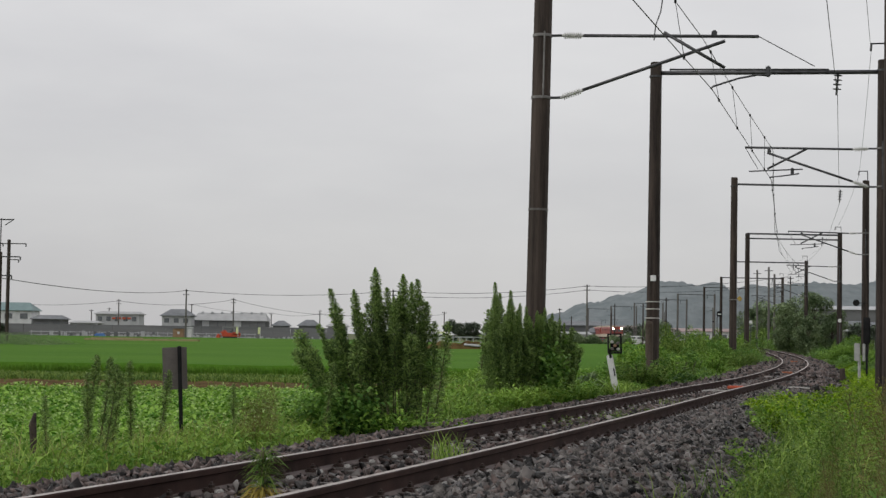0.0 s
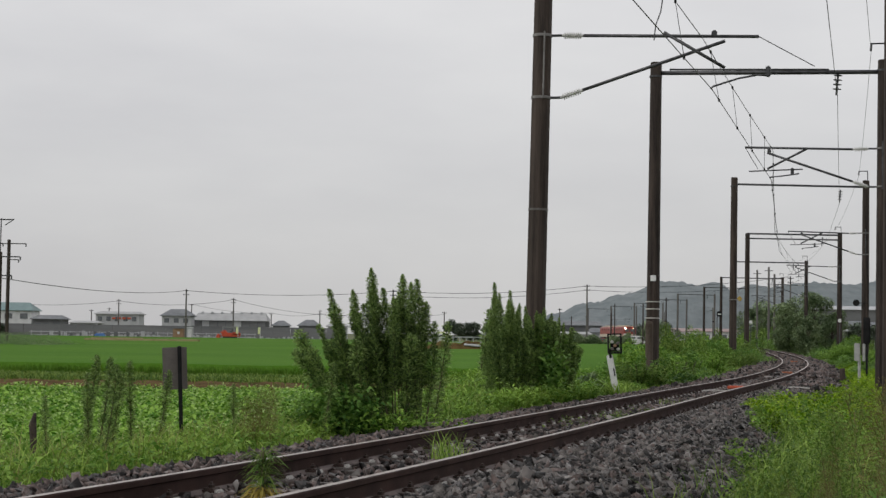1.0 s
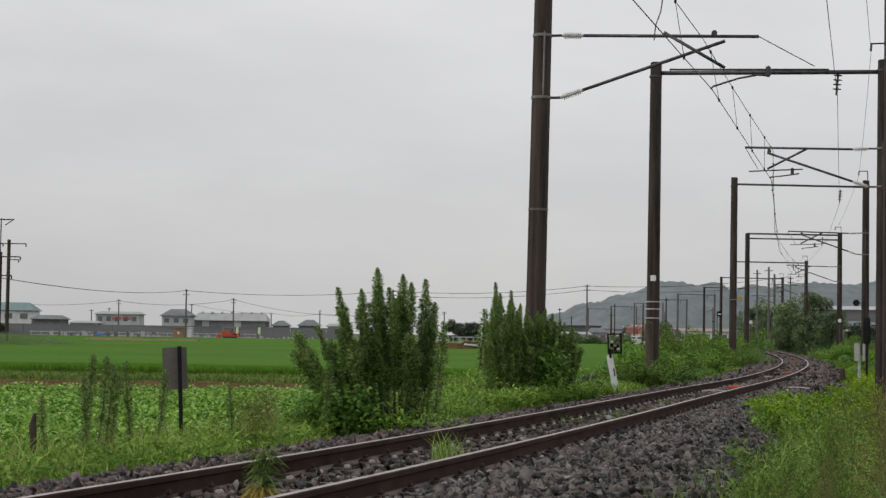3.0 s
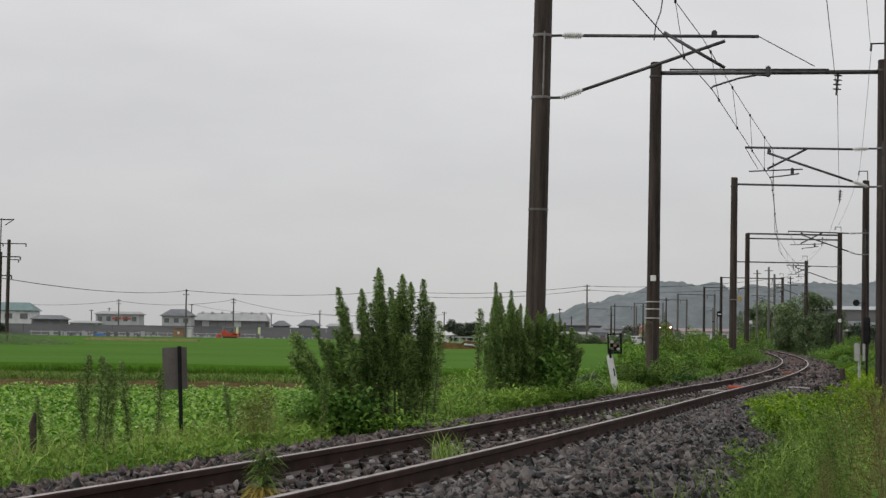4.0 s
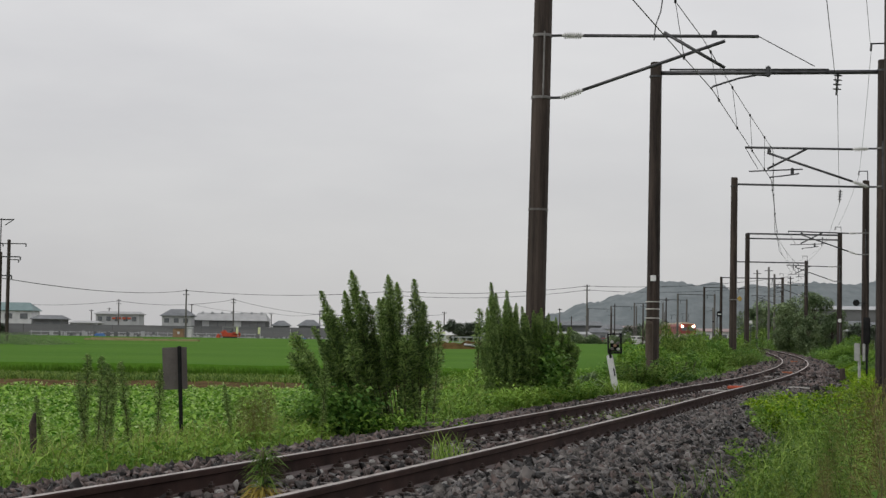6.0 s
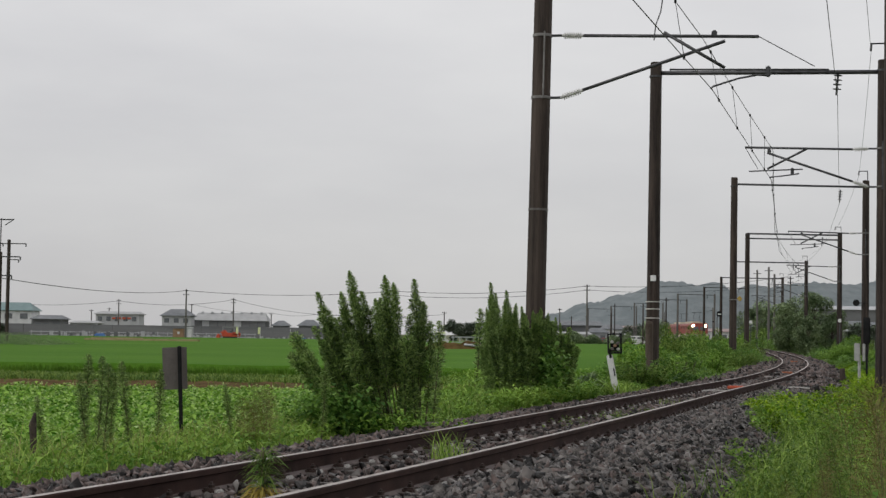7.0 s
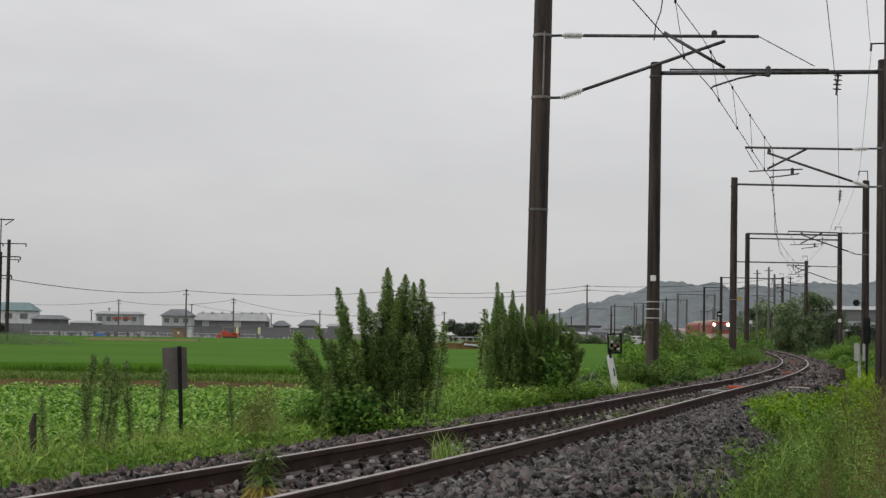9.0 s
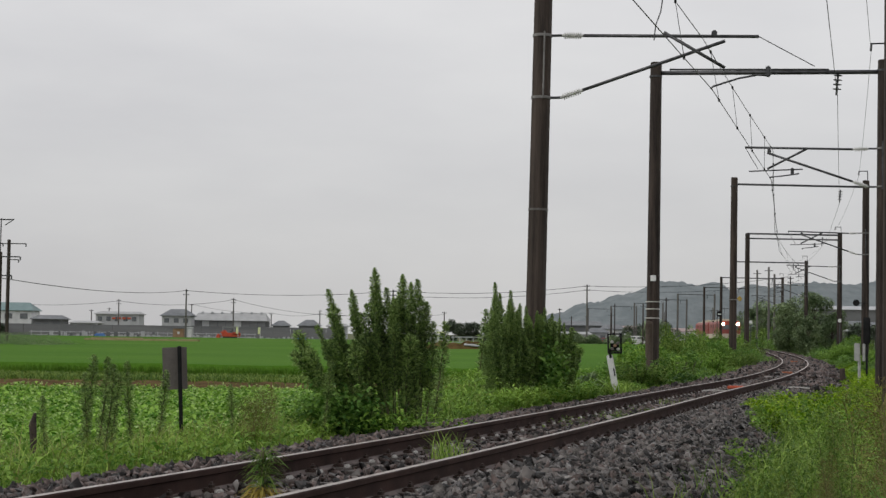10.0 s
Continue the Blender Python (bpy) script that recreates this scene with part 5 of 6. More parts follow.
stuff("far_hedge", *leaves(np.stack([x, y, -0.7 + g3.uniform(0, 1.0, n) * (1.7 + 0.5 * np.sin(x * 1.7) + 0.4 * np.sin(x * 0.6))], -1), 0.24, 0.14, (-20, 60), 0.2, g3), "tree_leaf", "low hedge along the far railway line", "hedge")
# ---- distant buildings, poles and field things ----


def house(x, y, w, d, h, rh, wall, roof, label, hip=0.3, windows=4, door=False, eave=0.5, z0=-0.75, group="houses beyond the fields", rows=1):
    t = thing("house", (x, y, z0), label, "house", group)
    h = h + 1.3
    part("wall", mesh_of("wall", *box(0, 0, h / 2, w, d, h), wall), t)
    a, b, c = w / 2 + eave, d / 2 + eave, w / 2 * (1 - hip)
    v = [(-a, -b, h), (a, -b, h), (a, b, h), (-a, b, h), (-c, 0, h + rh), (c, 0, h + rh), (-a, -b, h - 0.15), (a, -b, h - 0.15), (a, b, h - 0.15), (-a, b, h - 0.15)]
    f = [(0, 1, 5, 4), (2, 3, 4, 5), (1, 2, 5), (3, 0, 4), (6, 7, 1, 0), (7, 8, 2, 1), (8, 9, 3, 2), (9, 6, 0, 3), (9, 8, 7, 6)]
    part("roof", mesh_of("roof", v, f, roof), t)
    for r in range(rows):
        for k in range(windows):
            wx = -w / 2 + w * (k + 0.5) / windows
            zz = h * (r + 0.55) / rows
            wn = part("window", mesh_of("window", *joined(box(wx, -d / 2 - 0.03, zz, w / windows * 0.5, 0.08, h / rows * 0.4)), "window"), t)
            part("sill", mesh_of("sill", *box(wx, -d / 2 - 0.06, zz - h / rows * 0.22, w / windows * 0.56, 0.12, 0.08), "pale_wall"), wn)
    return t


def hx(px, d):
    return (px - 784) / 2926 * d


house(hx(25, 400), 400, 11.0, 8, 4.9, 1.9, "plaster", "roof_green", "white two-storey house with a green-grey roof", 0.25, 3, rows=2)
house(hx(92, 395), 395, 7.0, 7, 2.9, 0.9, "dark_wall", "roof_tile", "low dark grey house with a tiled roof", 0.2, 3)
house(hx(215, 470), 470, 12.0, 9, 5.0, 0.7, "pale_wall", "roof_metal", "pale flat-roofed shop building with a red sign", 0.05, 5, rows=2)
sgb = tagged(new("shop_sign", mesh_of("shop_sign", *joined(*[box(hx(202 + 9 * k, 464) , 465.42, 4.3, 1.0, 0.15, 0.55, 0.05) for k in range(4)]), "beacon_red")), "faded red sign blocks on a shop front", "sign")
house(hx(318, 430), 430, 7.4, 7, 4.4, 1.7, "pale_wall", "roof_tile", "two-storey house with a grey tiled hip roof", 0.45, 3, rows=2)
wh = house(hx(413, 440), 440, 19.0, 10, 3.4, 2.0, "dark_wall", "roof_metal", "long grey warehouse with a metal roof", 0.06, 0)
for k in range(7):
    part("roof_vent", mesh_of("roof_vent", *box(-7.8 + 2.6 * k, -0.4, 6.75, 0.7, 0.7, 0.5, 0.1), "pale_wall"), wh)
for k in range(9):
    part("wall_panel", mesh_of("wall_panel", *box(-8.4 + 2.1 * k, -5.06, 2.3, 1.9, 0.08, 4.4, 0.01), "pale_wall" if k % 4 == 1 else "barrier"), wh)
house(hx(500, 430), 430, 4.0, 5, 2.2, 1.3, "dark_wall", "roof_tile", "small house with a grey tiled roof", 0.6, 2)
house(hx(550, 430), 430, 5.2, 5, 2.3, 1.5, "dark_wall", "roof_tile", "small house with a grey tiled roof", 0.6, 2)
house(hx(155, 420), 420, 7.0, 5, 2.2, 0.5, "pale_wall", "roof_metal", "low pale shed beyond the fields", 0.1, 2)
house(hx(600, 440), 440, 5.0, 5, 2.3, 0.7, "pale_wall", "roof_metal", "low pale shed beyond the fields", 0.1, 2)
house(hx(1018, 470), 470, 15.0, 8, 3.6, 1.2, "dark_wall", "roof_tile", "long grey building with a grey roof", 0.03, 6)
house(hx(1058, 440), 440, 5.0, 6, 1.6, 1.2, "pale_wall", "roof_tile", "small house with a grey tiled roof", 0.4, 2)
house(hx(1085, 452), 452, 6.0, 6, 2.6, 1.3, "plaster", "roof_tile", "pale house with a grey tiled roof", 0.4, 3)
house(hx(1012, 400), 400, 9.0, 6, 1.0, 0.6, "pale_wall", "roof_metal", "low pale shed beside the far line", 0.05, 3)
house(hx(1105, 480), 480, 15.0, 8, 3.0, 0.7, "pale_wall", "roof_red", "pale building with a faded red roof", 0.03, 5)
house(hx(1235, 520), 520, 24.0, 8, 2.6, 0.9, "plaster", "roof_red", "long white building with a faded red roof", 0.03, 9)
house(hx(1180, 500), 500, 9.0, 8, 2.4, 0.9, "plaster", "roof_red", "white building with a faded red roof", 0.03, 4)
house(hx(1530, 420), 420, 26.0, 8, 8.2, 0.9, "barrier", "pale_wall", "long grey building with a pale roof before the hill", 0.03, 0)
for px, w, h in ((1492, 5.0, 2.3), (1513, 4.0, 2.8)):
    house(hx(px, 285), 285, w, 5, h, 1.0, "plaster", "roof_tile", "small white house with a grey roof beyond the bend", 0.3, 2)
house(hx(1540, 300), 300, 9.0, 8, 2.6, 1.2, "plaster", "roof_tile", "white house with a grey roof beyond the bend", 0.2, 3)
house(hx(1455, 260), 260, 6.0, 6, 2.0, 1.0, "plaster", "roof_metal", "white shed among the trees", 0.1, 2)

wall = tagged(new("barrier_wall", mesh_of("barrier_wall", *joined(*[box(-104 + 4.0 * k, 372, 0.72 - 0.004 * k, 3.94, 0.3, 2.95) for k in range(21)]), "barrier")), "long dark grey panelled barrier beyond the paddies", "wall", kind="structure")
for k in range(30):
    px = 92 + 6.6 * k + g3.uniform(-2, 2)
    hgt = g3.uniform(0.7, 1.6)
    t = tagged(new("stone_block", mesh_of("stone_block", *box(0, 0, hgt / 2, g3.uniform(0.35, 0.75), 0.4, hgt, 0.04), "pale_wall" if k % 3 else "dark_wall")), "upright pale stone block beyond the paddy", "stone block", "stone blocks in a row")
    t.matrix_basis = pose(hx(px, 352), 352 + g3.uniform(-3, 3), -0.75)
for k in range(26):
    px = 345 + 9.3 * k + g3.uniform(-4, 4)
    hgt = g3.uniform(0.4, 1.0)
    t = tagged(new("stone_block", mesh_of("stone_block", *box(0, 0, hgt / 2, g3.uniform(0.3, 0.9), 0.4, hgt, 0.04), "pale_wall")), "low pale block by the field road", "stone block", "blocks by the field road")
    t.matrix_basis = pose(hx(px, 345), 345, -0.75)
fence = thing("field_fence", (hx(255, 358), 358, -0.75), "low pale grey fence before the barrier", "fence")
for k in range(24):
    part("post", mesh_of("post", *box(-24 + 2.1 * k, 0, 0.75, 0.12, 0.12, 1.5, 0.02), "pale_wall"), fence)
for z in (0.55, 1.25):
    part("rail", mesh_of("rail", *box(0, -0.08, z, 49, 0.05, 0.14, 0.01), "pale_wall"), fence)
road = tagged(new("road", mesh_of("road", *box(-30, 338, -0.68, 170, 6, 0.14), "bare_earth")), "bare farm road at the far side of the paddies", "road", kind="structure")
strip = tagged(new("field_path", mesh_of("field_path", *joined(box(hx(255, 205), 205, -0.28, 14.0, 2.2, 0.56, 0.05), box(hx(210, 206), 206.2, -0.2, 6.5, 1.2, 0.62, 0.1)), "dry_straw")), "narrow straw-covered earth path between paddies", "path", kind="structure")
far_rice = sheet("rice_field", -260, 90, 306, 334, 0.5, 12.0, "rice", "far strip of bright green rice paddy", "rice field")
for px, py, d, w, h in ((180, 584, 346, 2.2, 1.0), (536, 596, 340, 2.4, 0.6)):
    bmv, bmf = box(0, 0, h / 2, w, 1.2, h, 0.25)
    t = tagged(new("tarpaulin", mesh_of("tarpaulin", bmv, bmf, "tarp")), "blue tarpaulin over a low pile", "tarpaulin")
    t.matrix_basis = pose(hx(px, d), d, -0.7)

hut = thing("field_hut", (hx(319, 338), 338, -0.62), "small brown wooden field hut", "hut")
part("wall", mesh_of("wall", *box(0, 0, 1.05, 2.1, 1.8, 2.1, 0.03), "hut"), hut)
part("roof", mesh_of("roof", *box(0, 0, 2.17, 2.4, 2.1, 0.14, 0.02), "roof_tile"), hut)
part("window", mesh_of("window", *box(0.1, -0.92, 1.25, 0.5, 0.06, 0.5), "plaster"), hut)
cab = thing("portable_toilet", (hx(339, 337), 337, -0.62), "pale portable toilet cabin beside a hut", "cabin")
part("body", mesh_of("body", *box(0, 0, 1.15, 1.2, 1.2, 2.3, 0.05), "pale_wall"), cab)
part("roof", mesh_of("roof", *box(0, 0, 2.36, 1.28, 1.28, 0.14, 0.05), "plaster"), cab)
part("door", mesh_of("door", *box(0, -0.62, 1.1, 0.8, 0.04, 1.9, 0.01), "plaster"), cab)

hv = thing("harvester", (hx(410, 330), 330, -0.62), "red farm machine parked at the field's edge", "farm machine")
part("body", mesh_of("body", *joined(box(0.2, 0, 0.95, 3.6, 1.7, 0.9, 0.2), box(1.2, 0, 1.15, 1.7, 1.7, 0.8, 0.2)), "machine_red"), hv)
part("hood", mesh_of("hood", *box(-1.2, 0, 1.5, 1.3, 1.5, 0.75, 0.25), "machine_red"), hv)
part("seat", mesh_of("seat", *joined(box(0.2, 0, 1.62, 0.5, 0.5, 0.15, 0.05), box(0.42, 0, 1.9, 0.12, 0.5, 0.6, 0.05)), "rubber"), hv)
part("canopy", mesh_of("canopy", *joined(box(-0.2, 0, 2.55, 2.6, 1.5, 0.1, 0.03), tube([(-1.4, -0.6, 1.4), (-1.4, -0.6, 2.5)], 0.05), tube([(0.9, -0.6, 1.4), (0.9, -0.6, 2.5)], 0.05)), "roof_metal"), hv, "pale canopy on posts")
part("header", mesh_of("header", *box(-2.3, 0, 0.7, 0.7, 1.9, 0.9, 0.15), "machine_red"), hv)
for dy in (-0.75, 0.75):
    part("crawler", mesh_of("crawler", *box(0.1, dy, 0.33, 3.4, 0.4, 0.62, 0.25), "rubber"), hv)
for px in (424, 463):
    t = thing("banner", (hx(px, 329), 329, -0.62), "pale yellow banner on a pole", "banner", "banners at the field")
    part("pole", mesh_of("pole", *tube([(0, 0, 0), (0, 0, 2.6)], 0.05), "white_paint"), t)
    part("cloth", mesh_of("cloth", *box(-0.2, 0, 1.9, 0.5, 0.05, 1.3, 0.02), "banner"), t)
t = thing("notice_board", (hx(783, 300), 300, -0.7), "pale yellow notice board by the far road", "sign")
part("panel", mesh_of("panel", *box(0, 0, 1.4, 1.5, 0.1, 1.7, 0.03), "banner"), t)
for dx in (-0.6, 0.6):
    part("post", mesh_of("post", *tube([(dx, 0.08, 0), (dx, 0.08, 2.2)], 0.05), "steel"), t)
heap = tagged(new("earth_heap", grid_mesh("earth_heap", np.linspace(-4.2, 4.2, 50), np.linspace(-2.4, 2.4, 18), lambda x, y: -0.1 + 1.25 * np.exp(-(y / 1.3) ** 2) * np.clip(1 - (x / 4.3) ** 4, 0, 1) ** 0.7 * (1 + 0.1 * np.sin(2.3 * x) + 0.06 * np.sin(5.7 * x + y)), "bare_earth")), "low brown heap of bare earth beside the paddy", "earth heap")
heap.matrix_basis = pose(hx(822, 150), 150, -0.75)
slab = tagged(new("concrete_slab", mesh_of("concrete_slab", *box(0, 0, 0, 1.5, 0.5, 0.1, 0.02), "roof_metal")), "pale concrete slab lying on the earth heap", "slab")
slab.matrix_basis = pose(hx(838, 149.2), 149.2, 0.13, 14, 4, 0)
gr = thing("guard_rail", (hx(828, 270), 270, -0.6), "pale grey roadside guard rail", "guard rail")
for k in range(5):
    part("post", mesh_of("post", *box(-2.2 + 1.1 * k, 0, 0.6, 0.12, 0.12, 1.6, 0.02), "pale_wall"), gr)
for z in (0.4, 1.25):
    part("rail", mesh_of("rail", *box(0, -0.08, z, 5.0, 0.05, 0.16, 0.02), "pale_wall"), gr)
for px, d, h in ((1101, 330, 1.5), (1108, 325, 2.3), (1128, 318, 1.6), (1118, 330, 2.0), (1094, 335, 1.2)):
    t = tagged(new("white_post", mesh_of("white_post", *box(0, 0, h / 2, 0.35, 0.3, h, 0.04), "white_paint")), "white roadside post near the far line", "post", "white posts near the far line")
    t.matrix_basis = pose(hx(px, d), d, -0.6)


def parked_car(px, d, paint, label, tall=0.0):
    t = thing("parked_car", (hx(px, d), d, -0.6), label, "car", "vehicles by the far line")
    part("body", mesh_of("body", *joined(box(0, 0, 0.58, 3.6, 1.6, 0.6, 0.14), box(0.1, 0, 1.08 + tall / 2, 2.2 + tall, 1.45, 0.62 + tall, 0.16)), paint), t)
    part("side_window", mesh_of("side_window", *box(0.1, -0.735, 1.14 + tall * 0.7, 1.8 + tall * 0.6, 0.04, 0.34, 0.01), "window"), t)
    for dx in (-1.15, 1.15):
        for dy in (-0.7, 0.7):
            part("wheel", mesh_of("wheel", *moved(lathe([(0.12, -0.1), (0.3, -0.1), (0.3, 0.1), (0.12, 0.1)], 14), pose(dx, dy, 0.3, 90, 0, 0)), "rubber"), t)


parked_car(1064, 320, "machine_red", "small red car parked near the far line")
parked_car(1106, 322, "loco_under", "dark van parked near the far line", 0.4)
parked_car(1128, 326, "white_paint", "white van parked near the far line", 0.5)
parked_car(776, 262, "white_paint", "white van parked on the far road", 0.4)
# disc signal inside the bend
ds = thing("disc_signal", (33.5, 200, -0.6), "round black and white disc signal on a thin post", "signal")
part("post", mesh_of("post", *tube([(-0.25, 0, -0.3), (-0.25, 0, 4.9)], 0.05), "steel"), ds)
part("disc", mesh_of("disc", *moved(lathe([(0.05, 0), (0.34, 0.01), (0.34, 0.05), (0.05, 0.06)], 18), Matrix.Translation((0, -0.02, 4.6)) @ pose(0, 0, 0, 90, 0, 0)), "black_paint"), ds)
part("stripe", mesh_of("stripe", *box(0.03, -0.1, 4.58, 0.4, 0.03, 0.13, 0.01), "white_paint"), ds, "white stripe across the disc")


def utility_pole(px, d, ytop, arms=2):
    x = hx(px, d)
    zt = 1.07 + (592 + (px - 784) * 0.014 - ytop) / 2926 * d
    t = thing("utility_pole", (x, d, -0.75), "grey concrete utility pole with crossarms", "utility pole", "utility poles across the fields")
    h = zt + 0.75
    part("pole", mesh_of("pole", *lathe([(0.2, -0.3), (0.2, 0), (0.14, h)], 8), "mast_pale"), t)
    for k in range(arms):
        part("crossarm", mesh_of("crossarm", *joined(box(0, -0.12, h - 0.35 - 0.8 * k, 1.2, 0.1, 0.1), *[box(dx, -0.12, h - 0.24 - 0.8 * k, 0.1, 0.1, 0.16) for dx in (-0.5, 0, 0.5)]), "steel"), t)
    return Vector((x, d - 0.12, zt))


ua = [utility_pole(*q) for q in ((331, 330, 512), (697, 330, 513), (1040, 330, 504), (1400, 330, 490))]
ub = [utility_pole(*q) for q in ((212, 420, 530), (415, 420, 528))]
for q in ((482, 500, 554), (568, 500, 549), (788, 480, 552), (164, 480, 548), (341, 470, 538), (195, 520, 545), (992, 460, 546)):
    utility_pole(*q, arms=1)


def cable(name, pts, sag, r, label):
    allp = []
    for a, b in zip(pts[:-1], pts[1:]):
        allp += sagged(a, b, sag, 9)[: 9 if b is not pts[-1] else 10]
    tagged(new(name, mesh_of(name, *tube(allp, r, 5), "wire")), label, "power cable", "cables across the fields")


# masts of the other line with their brackets
lp = []
for px, d, ytop in ((15, 165, 424), (0, 140, 446)):
    x = hx(px, d)
    zt = 1.07 + (581 - ytop) / 2926 * d
    t = thing("catenary_mast", (x, d, -0.75), "dark mast with wire brackets across the paddy", "mast", "masts across the paddy")
    part("pole", pole_mesh(zt + 0.75, 0.2, 0.17), t)
    for z, x0, x1 in ((zt - 0.4, -1.2, 1.7), (zt - 2.0, 0, 1.0)):
        part("bracket", mesh_of("bracket", *joined(box((x0 + x1) / 2, 0, z + 0.75, x1 - x0, 0.09, 0.1), *[box(q, 0, z + 0.6, 0.1, 0.1, 0.3) for q in (x0, x1, x0 * 0.5)]), "steel"), t)
    if px == 0:
        part("top_bracket", mesh_of("top_bracket", *joined(box(0.3, 0, zt + 3.5, 1.6, 0.09, 0.1), tube([(0.0, 0, zt), (0.0, 0, zt + 3.6)], 0.05), tube([(1.05, 0, zt + 3.5), (0.3, 0, zt + 3.0)], 0.04)), "steel"), t)
    lp.append(Vector((x, d, zt)))
start = Vector((hx(0, 165), 165, 1.07 + (581 - 492) / 2926 * 165))
cable("power_cable", [start, ua[0] - Vector((0, 0, 0.3)), ua[1] - Vector((0, 0, 0.3)), ua[2] - Vector((0, 0, 0.3)), ua[3]], 0.9, 0.045, "overhead power cable sagging between utility poles")
cable("power_cable", [ua[1] - Vector((0, 0, 1.1)), ua[2] - Vector((0, 0, 1.1)), ua[3] - Vector((0, 0, 1.4))], 1.0, 0.04, "overhead power cable sagging between utility poles")
cable("power_cable", [Vector((hx(-40, 420), 420, 8.2)), ub[0] - Vector((0, 0, 0.4)), ub[1] - Vector((0, 0, 0.4)), Vector((hx(640, 420), 420, 5.5))], 1.2, 0.045, "thin power cable beyond the paddies")
cable("power_cable", [Vector((hx(341, 470), 470, 8.6)), Vector((hx(482, 500), 500, 6.8)), Vector((hx(568, 500), 500, 6.8)), Vector((hx(788, 480), 480, 6.8))], 0.8, 0.04, "thin power cable beyond the paddies")

# ---- the train ----
LN = 17.5
# the front faces -y
PROF = [(-1.4, 1.05), (1.4, 1.05), (1.4, 3.1), (1.32, 3.3), (1.1, 3.5), (-1.1, 3.5), (-1.32, 3.3), (-1.4, 3.1)]
WHEEL = mesh_of("wheel", *moved(lathe([(0.2, -0.06), (0.56, -0.06), (0.56, 0.06), (0.2, 0.06)], 20), pose(0, 0, 0, 0, 90, 0)), "loco_under")


def shell(prof, y0, y1, rake):
    v = [(a, y0 + (rake if b > 2.2 else 0), b) for a, b in prof] + [(a, y1 - (rake if b > 2.2 else 0), b) for a, b in prof]
    m = len(prof)
    return v, [tuple(range(m)), tuple(range(m, 2 * m))[::-1]] + [(j, j + m, (j + 1) % m + m, (j + 1) % m) for j in range(m)]


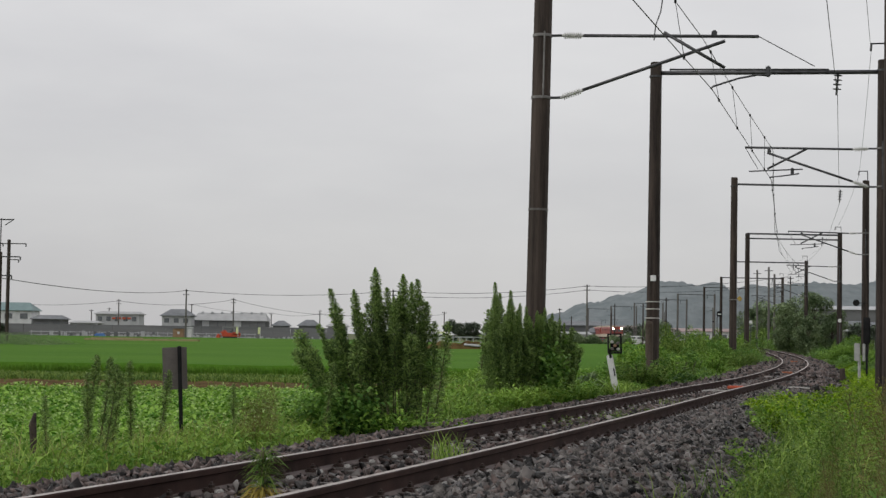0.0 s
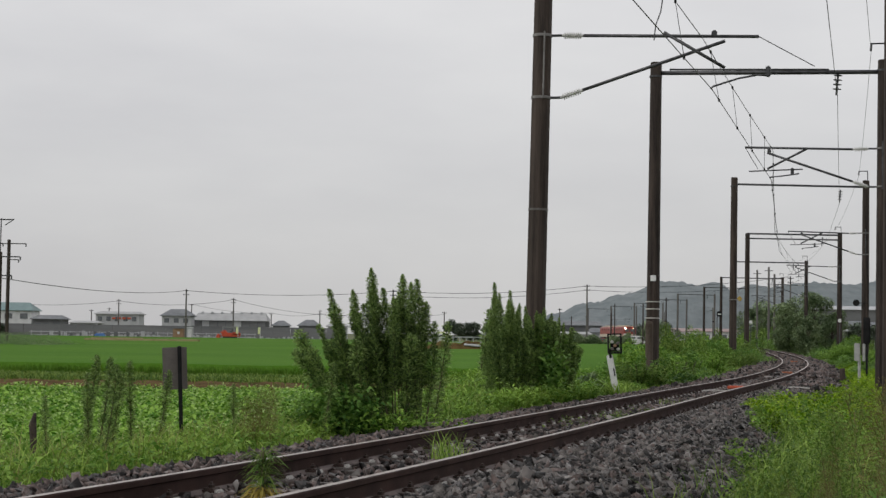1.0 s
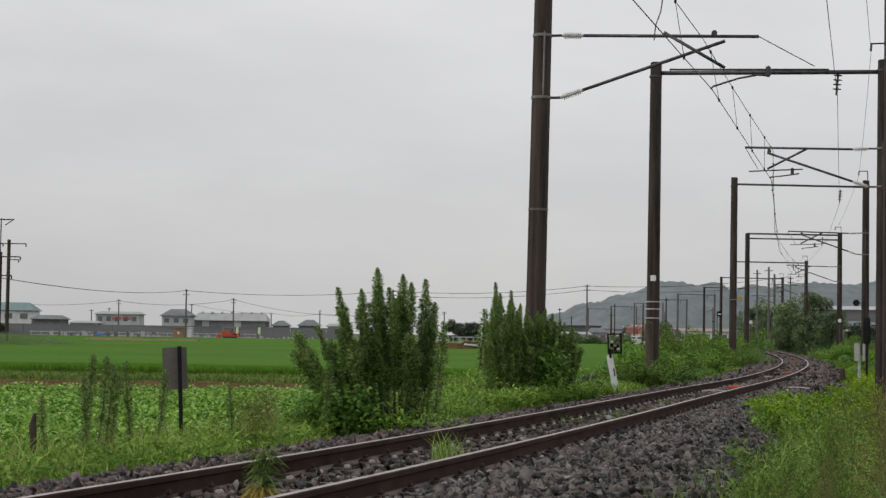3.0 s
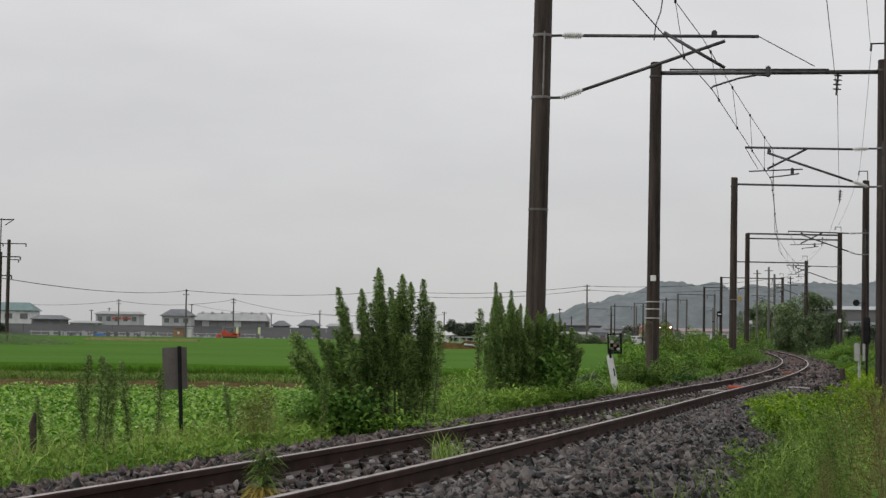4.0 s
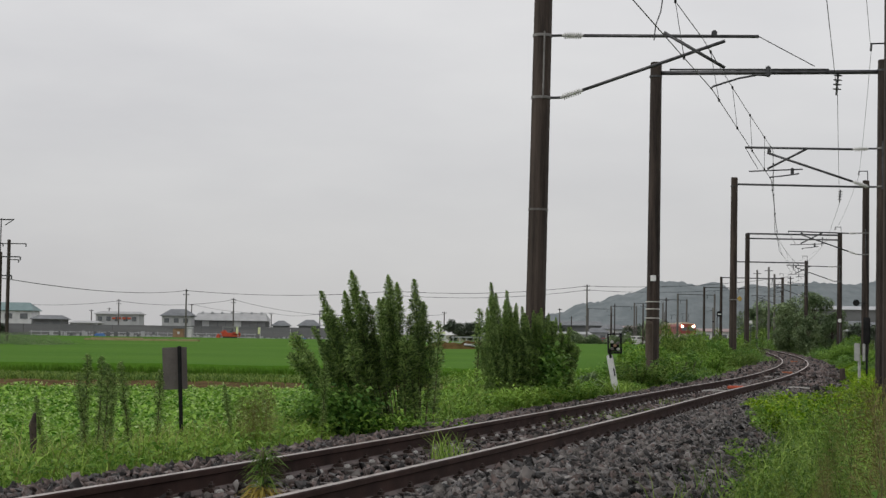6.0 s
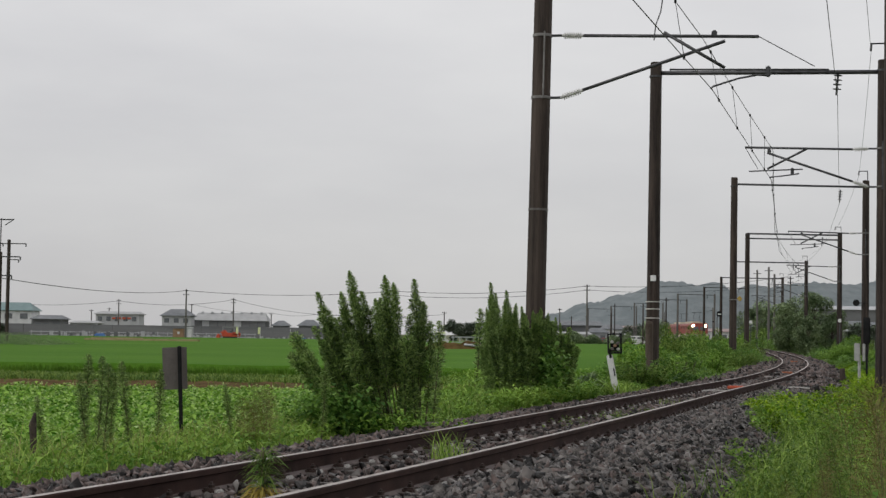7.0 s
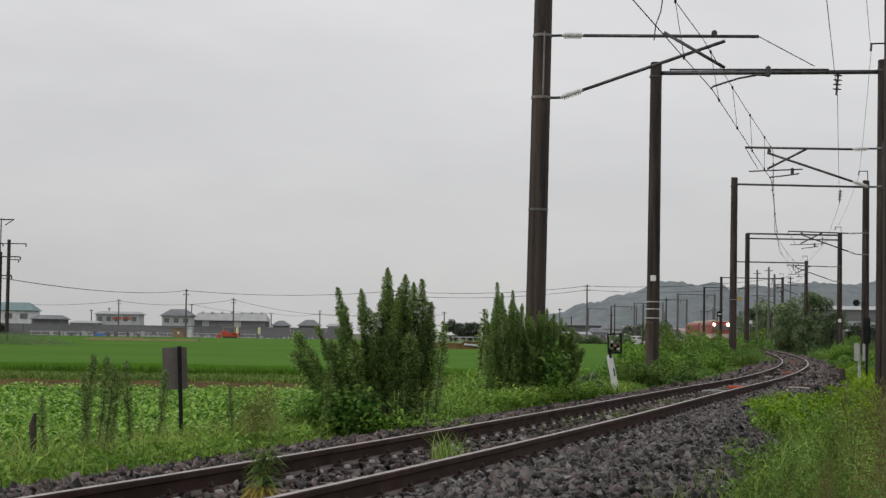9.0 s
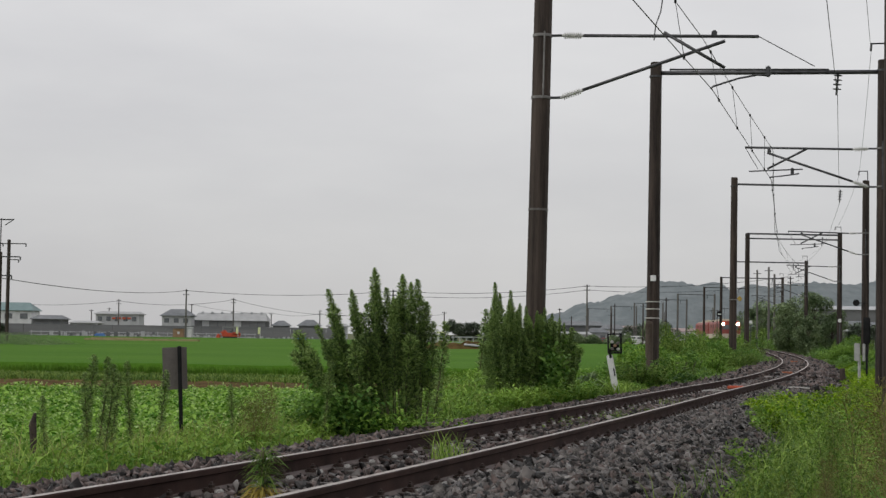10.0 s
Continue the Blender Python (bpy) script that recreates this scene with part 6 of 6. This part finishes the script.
def engine(label, lit):
    e = thing("locomotive", (0, 0, 0), label, "locomotive", "coupled locomotives")
    part("body", mesh_of("body", *shell(PROF, 0, LN, 0.25), "loco_red"), e)
    part("roof", mesh_of("roof", *joined(box(0, LN / 2, 3.52, 2.3, LN - 1.0, 0.16, 0.05), box(0, 5.5, 3.7, 1.6, 2.6, 0.26, 0.08), box(0, 12.2, 3.7, 1.6, 2.6, 0.26, 0.08)), "loco_cream"), e, "pale grey-cream roof with equipment boxes")
    part("pantograph", mesh_of("pantograph", *joined(tube([(-0.5, 3.0, 3.6), (-0.5, 4.2, 4.5), (-0.5, 3.2, 5.3)], 0.04), tube([(0.5, 3.0, 3.6), (0.5, 4.2, 4.5), (0.5, 3.2, 5.3)], 0.04), box(0, 3.2, 5.32, 1.7, 0.35, 0.06)), "steel"), e)
    part("skirt_band", mesh_of("skirt_band", *box(0, LN / 2, 1.36, 2.84, LN + 0.06, 0.7, 0.02), "loco_cream"), e, "cream band along the bottom of the body")
    for dx in (-0.62, 0.62):
        part("windscreen", mesh_of("windscreen", *box(dx, 0.16, 2.62, 0.95, 0.1, 0.62, 0.03), "window"), e)
    for k in range(4):
        for sx in (-1.4, 1.4):
            part("side_grille", mesh_of("side_grille", *joined(*[box(sx, 3.6 + 3.3 * k, 2.62 + 0.09 * q, 0.05, 1.2, 0.05, 0.01) for q in range(5)]), "loco_under"), e)
    for sx in (-1.41, 1.41):
        part("cab_door", mesh_of("cab_door", *box(sx, 1.7, 2.2, 0.04, 0.6, 1.7, 0.01), "loco_red"), e)
    for dx in (-1.02, 1.02):
        part("headlight", mesh_of("headlight", *moved(lathe([(0.15, 0.0), (0.2, 0.05), (0.17, 0.12)], 18), Matrix.Translation((dx, 0.14, 3.08)) @ pose(0, 0, 0, 90, 0, 0)), "headlight" if lit else "signal_lamp"), e, "round lit headlight" if lit else "round headlight, unlit")
    part("buffer_beam", mesh_of("buffer_beam", *box(0, 0.1, 0.85, 2.6, 0.5, 0.4, 0.04), "loco_under"), e)
    for y in (-0.25, LN + 0.15):
        part("coupler", mesh_of("coupler", *box(0, y, 0.85, 0.35, 0.6, 0.3, 0.05), "loco_under"), e)
    for dx in (-0.75, 0.75):
        part("step", mesh_of("step", *box(dx, -0.1, 0.55, 0.4, 0.25, 0.08, 0.02), "loco_under"), e)
    for y in (2.9, 8.75, 14.6):
        bg = part("bogie", mesh_of("bogie", *box(0, 0, 0.62, 1.9, 3.4, 0.5, 0.1), "loco_under"), e, "", pose(0, y, 0))
        for dy in (-1.2, 1.2):
            for dx in (-0.55, 0.55):
                part("wheel", WHEEL, bg, "", pose(dx, dy, 0.56))
    return e


loco = engine("red electric locomotive with two lit headlights", True)
pusher = engine("red electric locomotive coupled behind another, lamps dark", False)


def motions():
    """The train comes round the bend; the wind bends the weeds."""
    for engine_, behind in ((loco, 0.0), (pusher, LN + 0.9)):
        rows = []
        for t, s in TRAIN:
            a, b = Vector(track(s + behind, 0)), Vector(track(s + behind + LN, 0))
            d = b - a
            rows.append((t, Matrix.Translation(a) @ pose(0, 0, 0, 0, 0, math.degrees(math.atan2(-d.x, d.y)))))
        walk(engine_, rows)
    for ob, x, y, lean, series, amount, pitch, turn in SWAY:
        size = tuple(ob.scale)
        walk(ob, [(t, pose(x, y, 0, pitch, lean + math.degrees(v * amount), turn)) for t, v in zip(WT, series)])
        ob.scale = size


TRAIN = [(0, 407.5), (1, 390), (2.5, 360.5), (4, 329), (5.5, 299.5), (7, 274.5), (8.6, 251), (10, 232.5)]
motions()
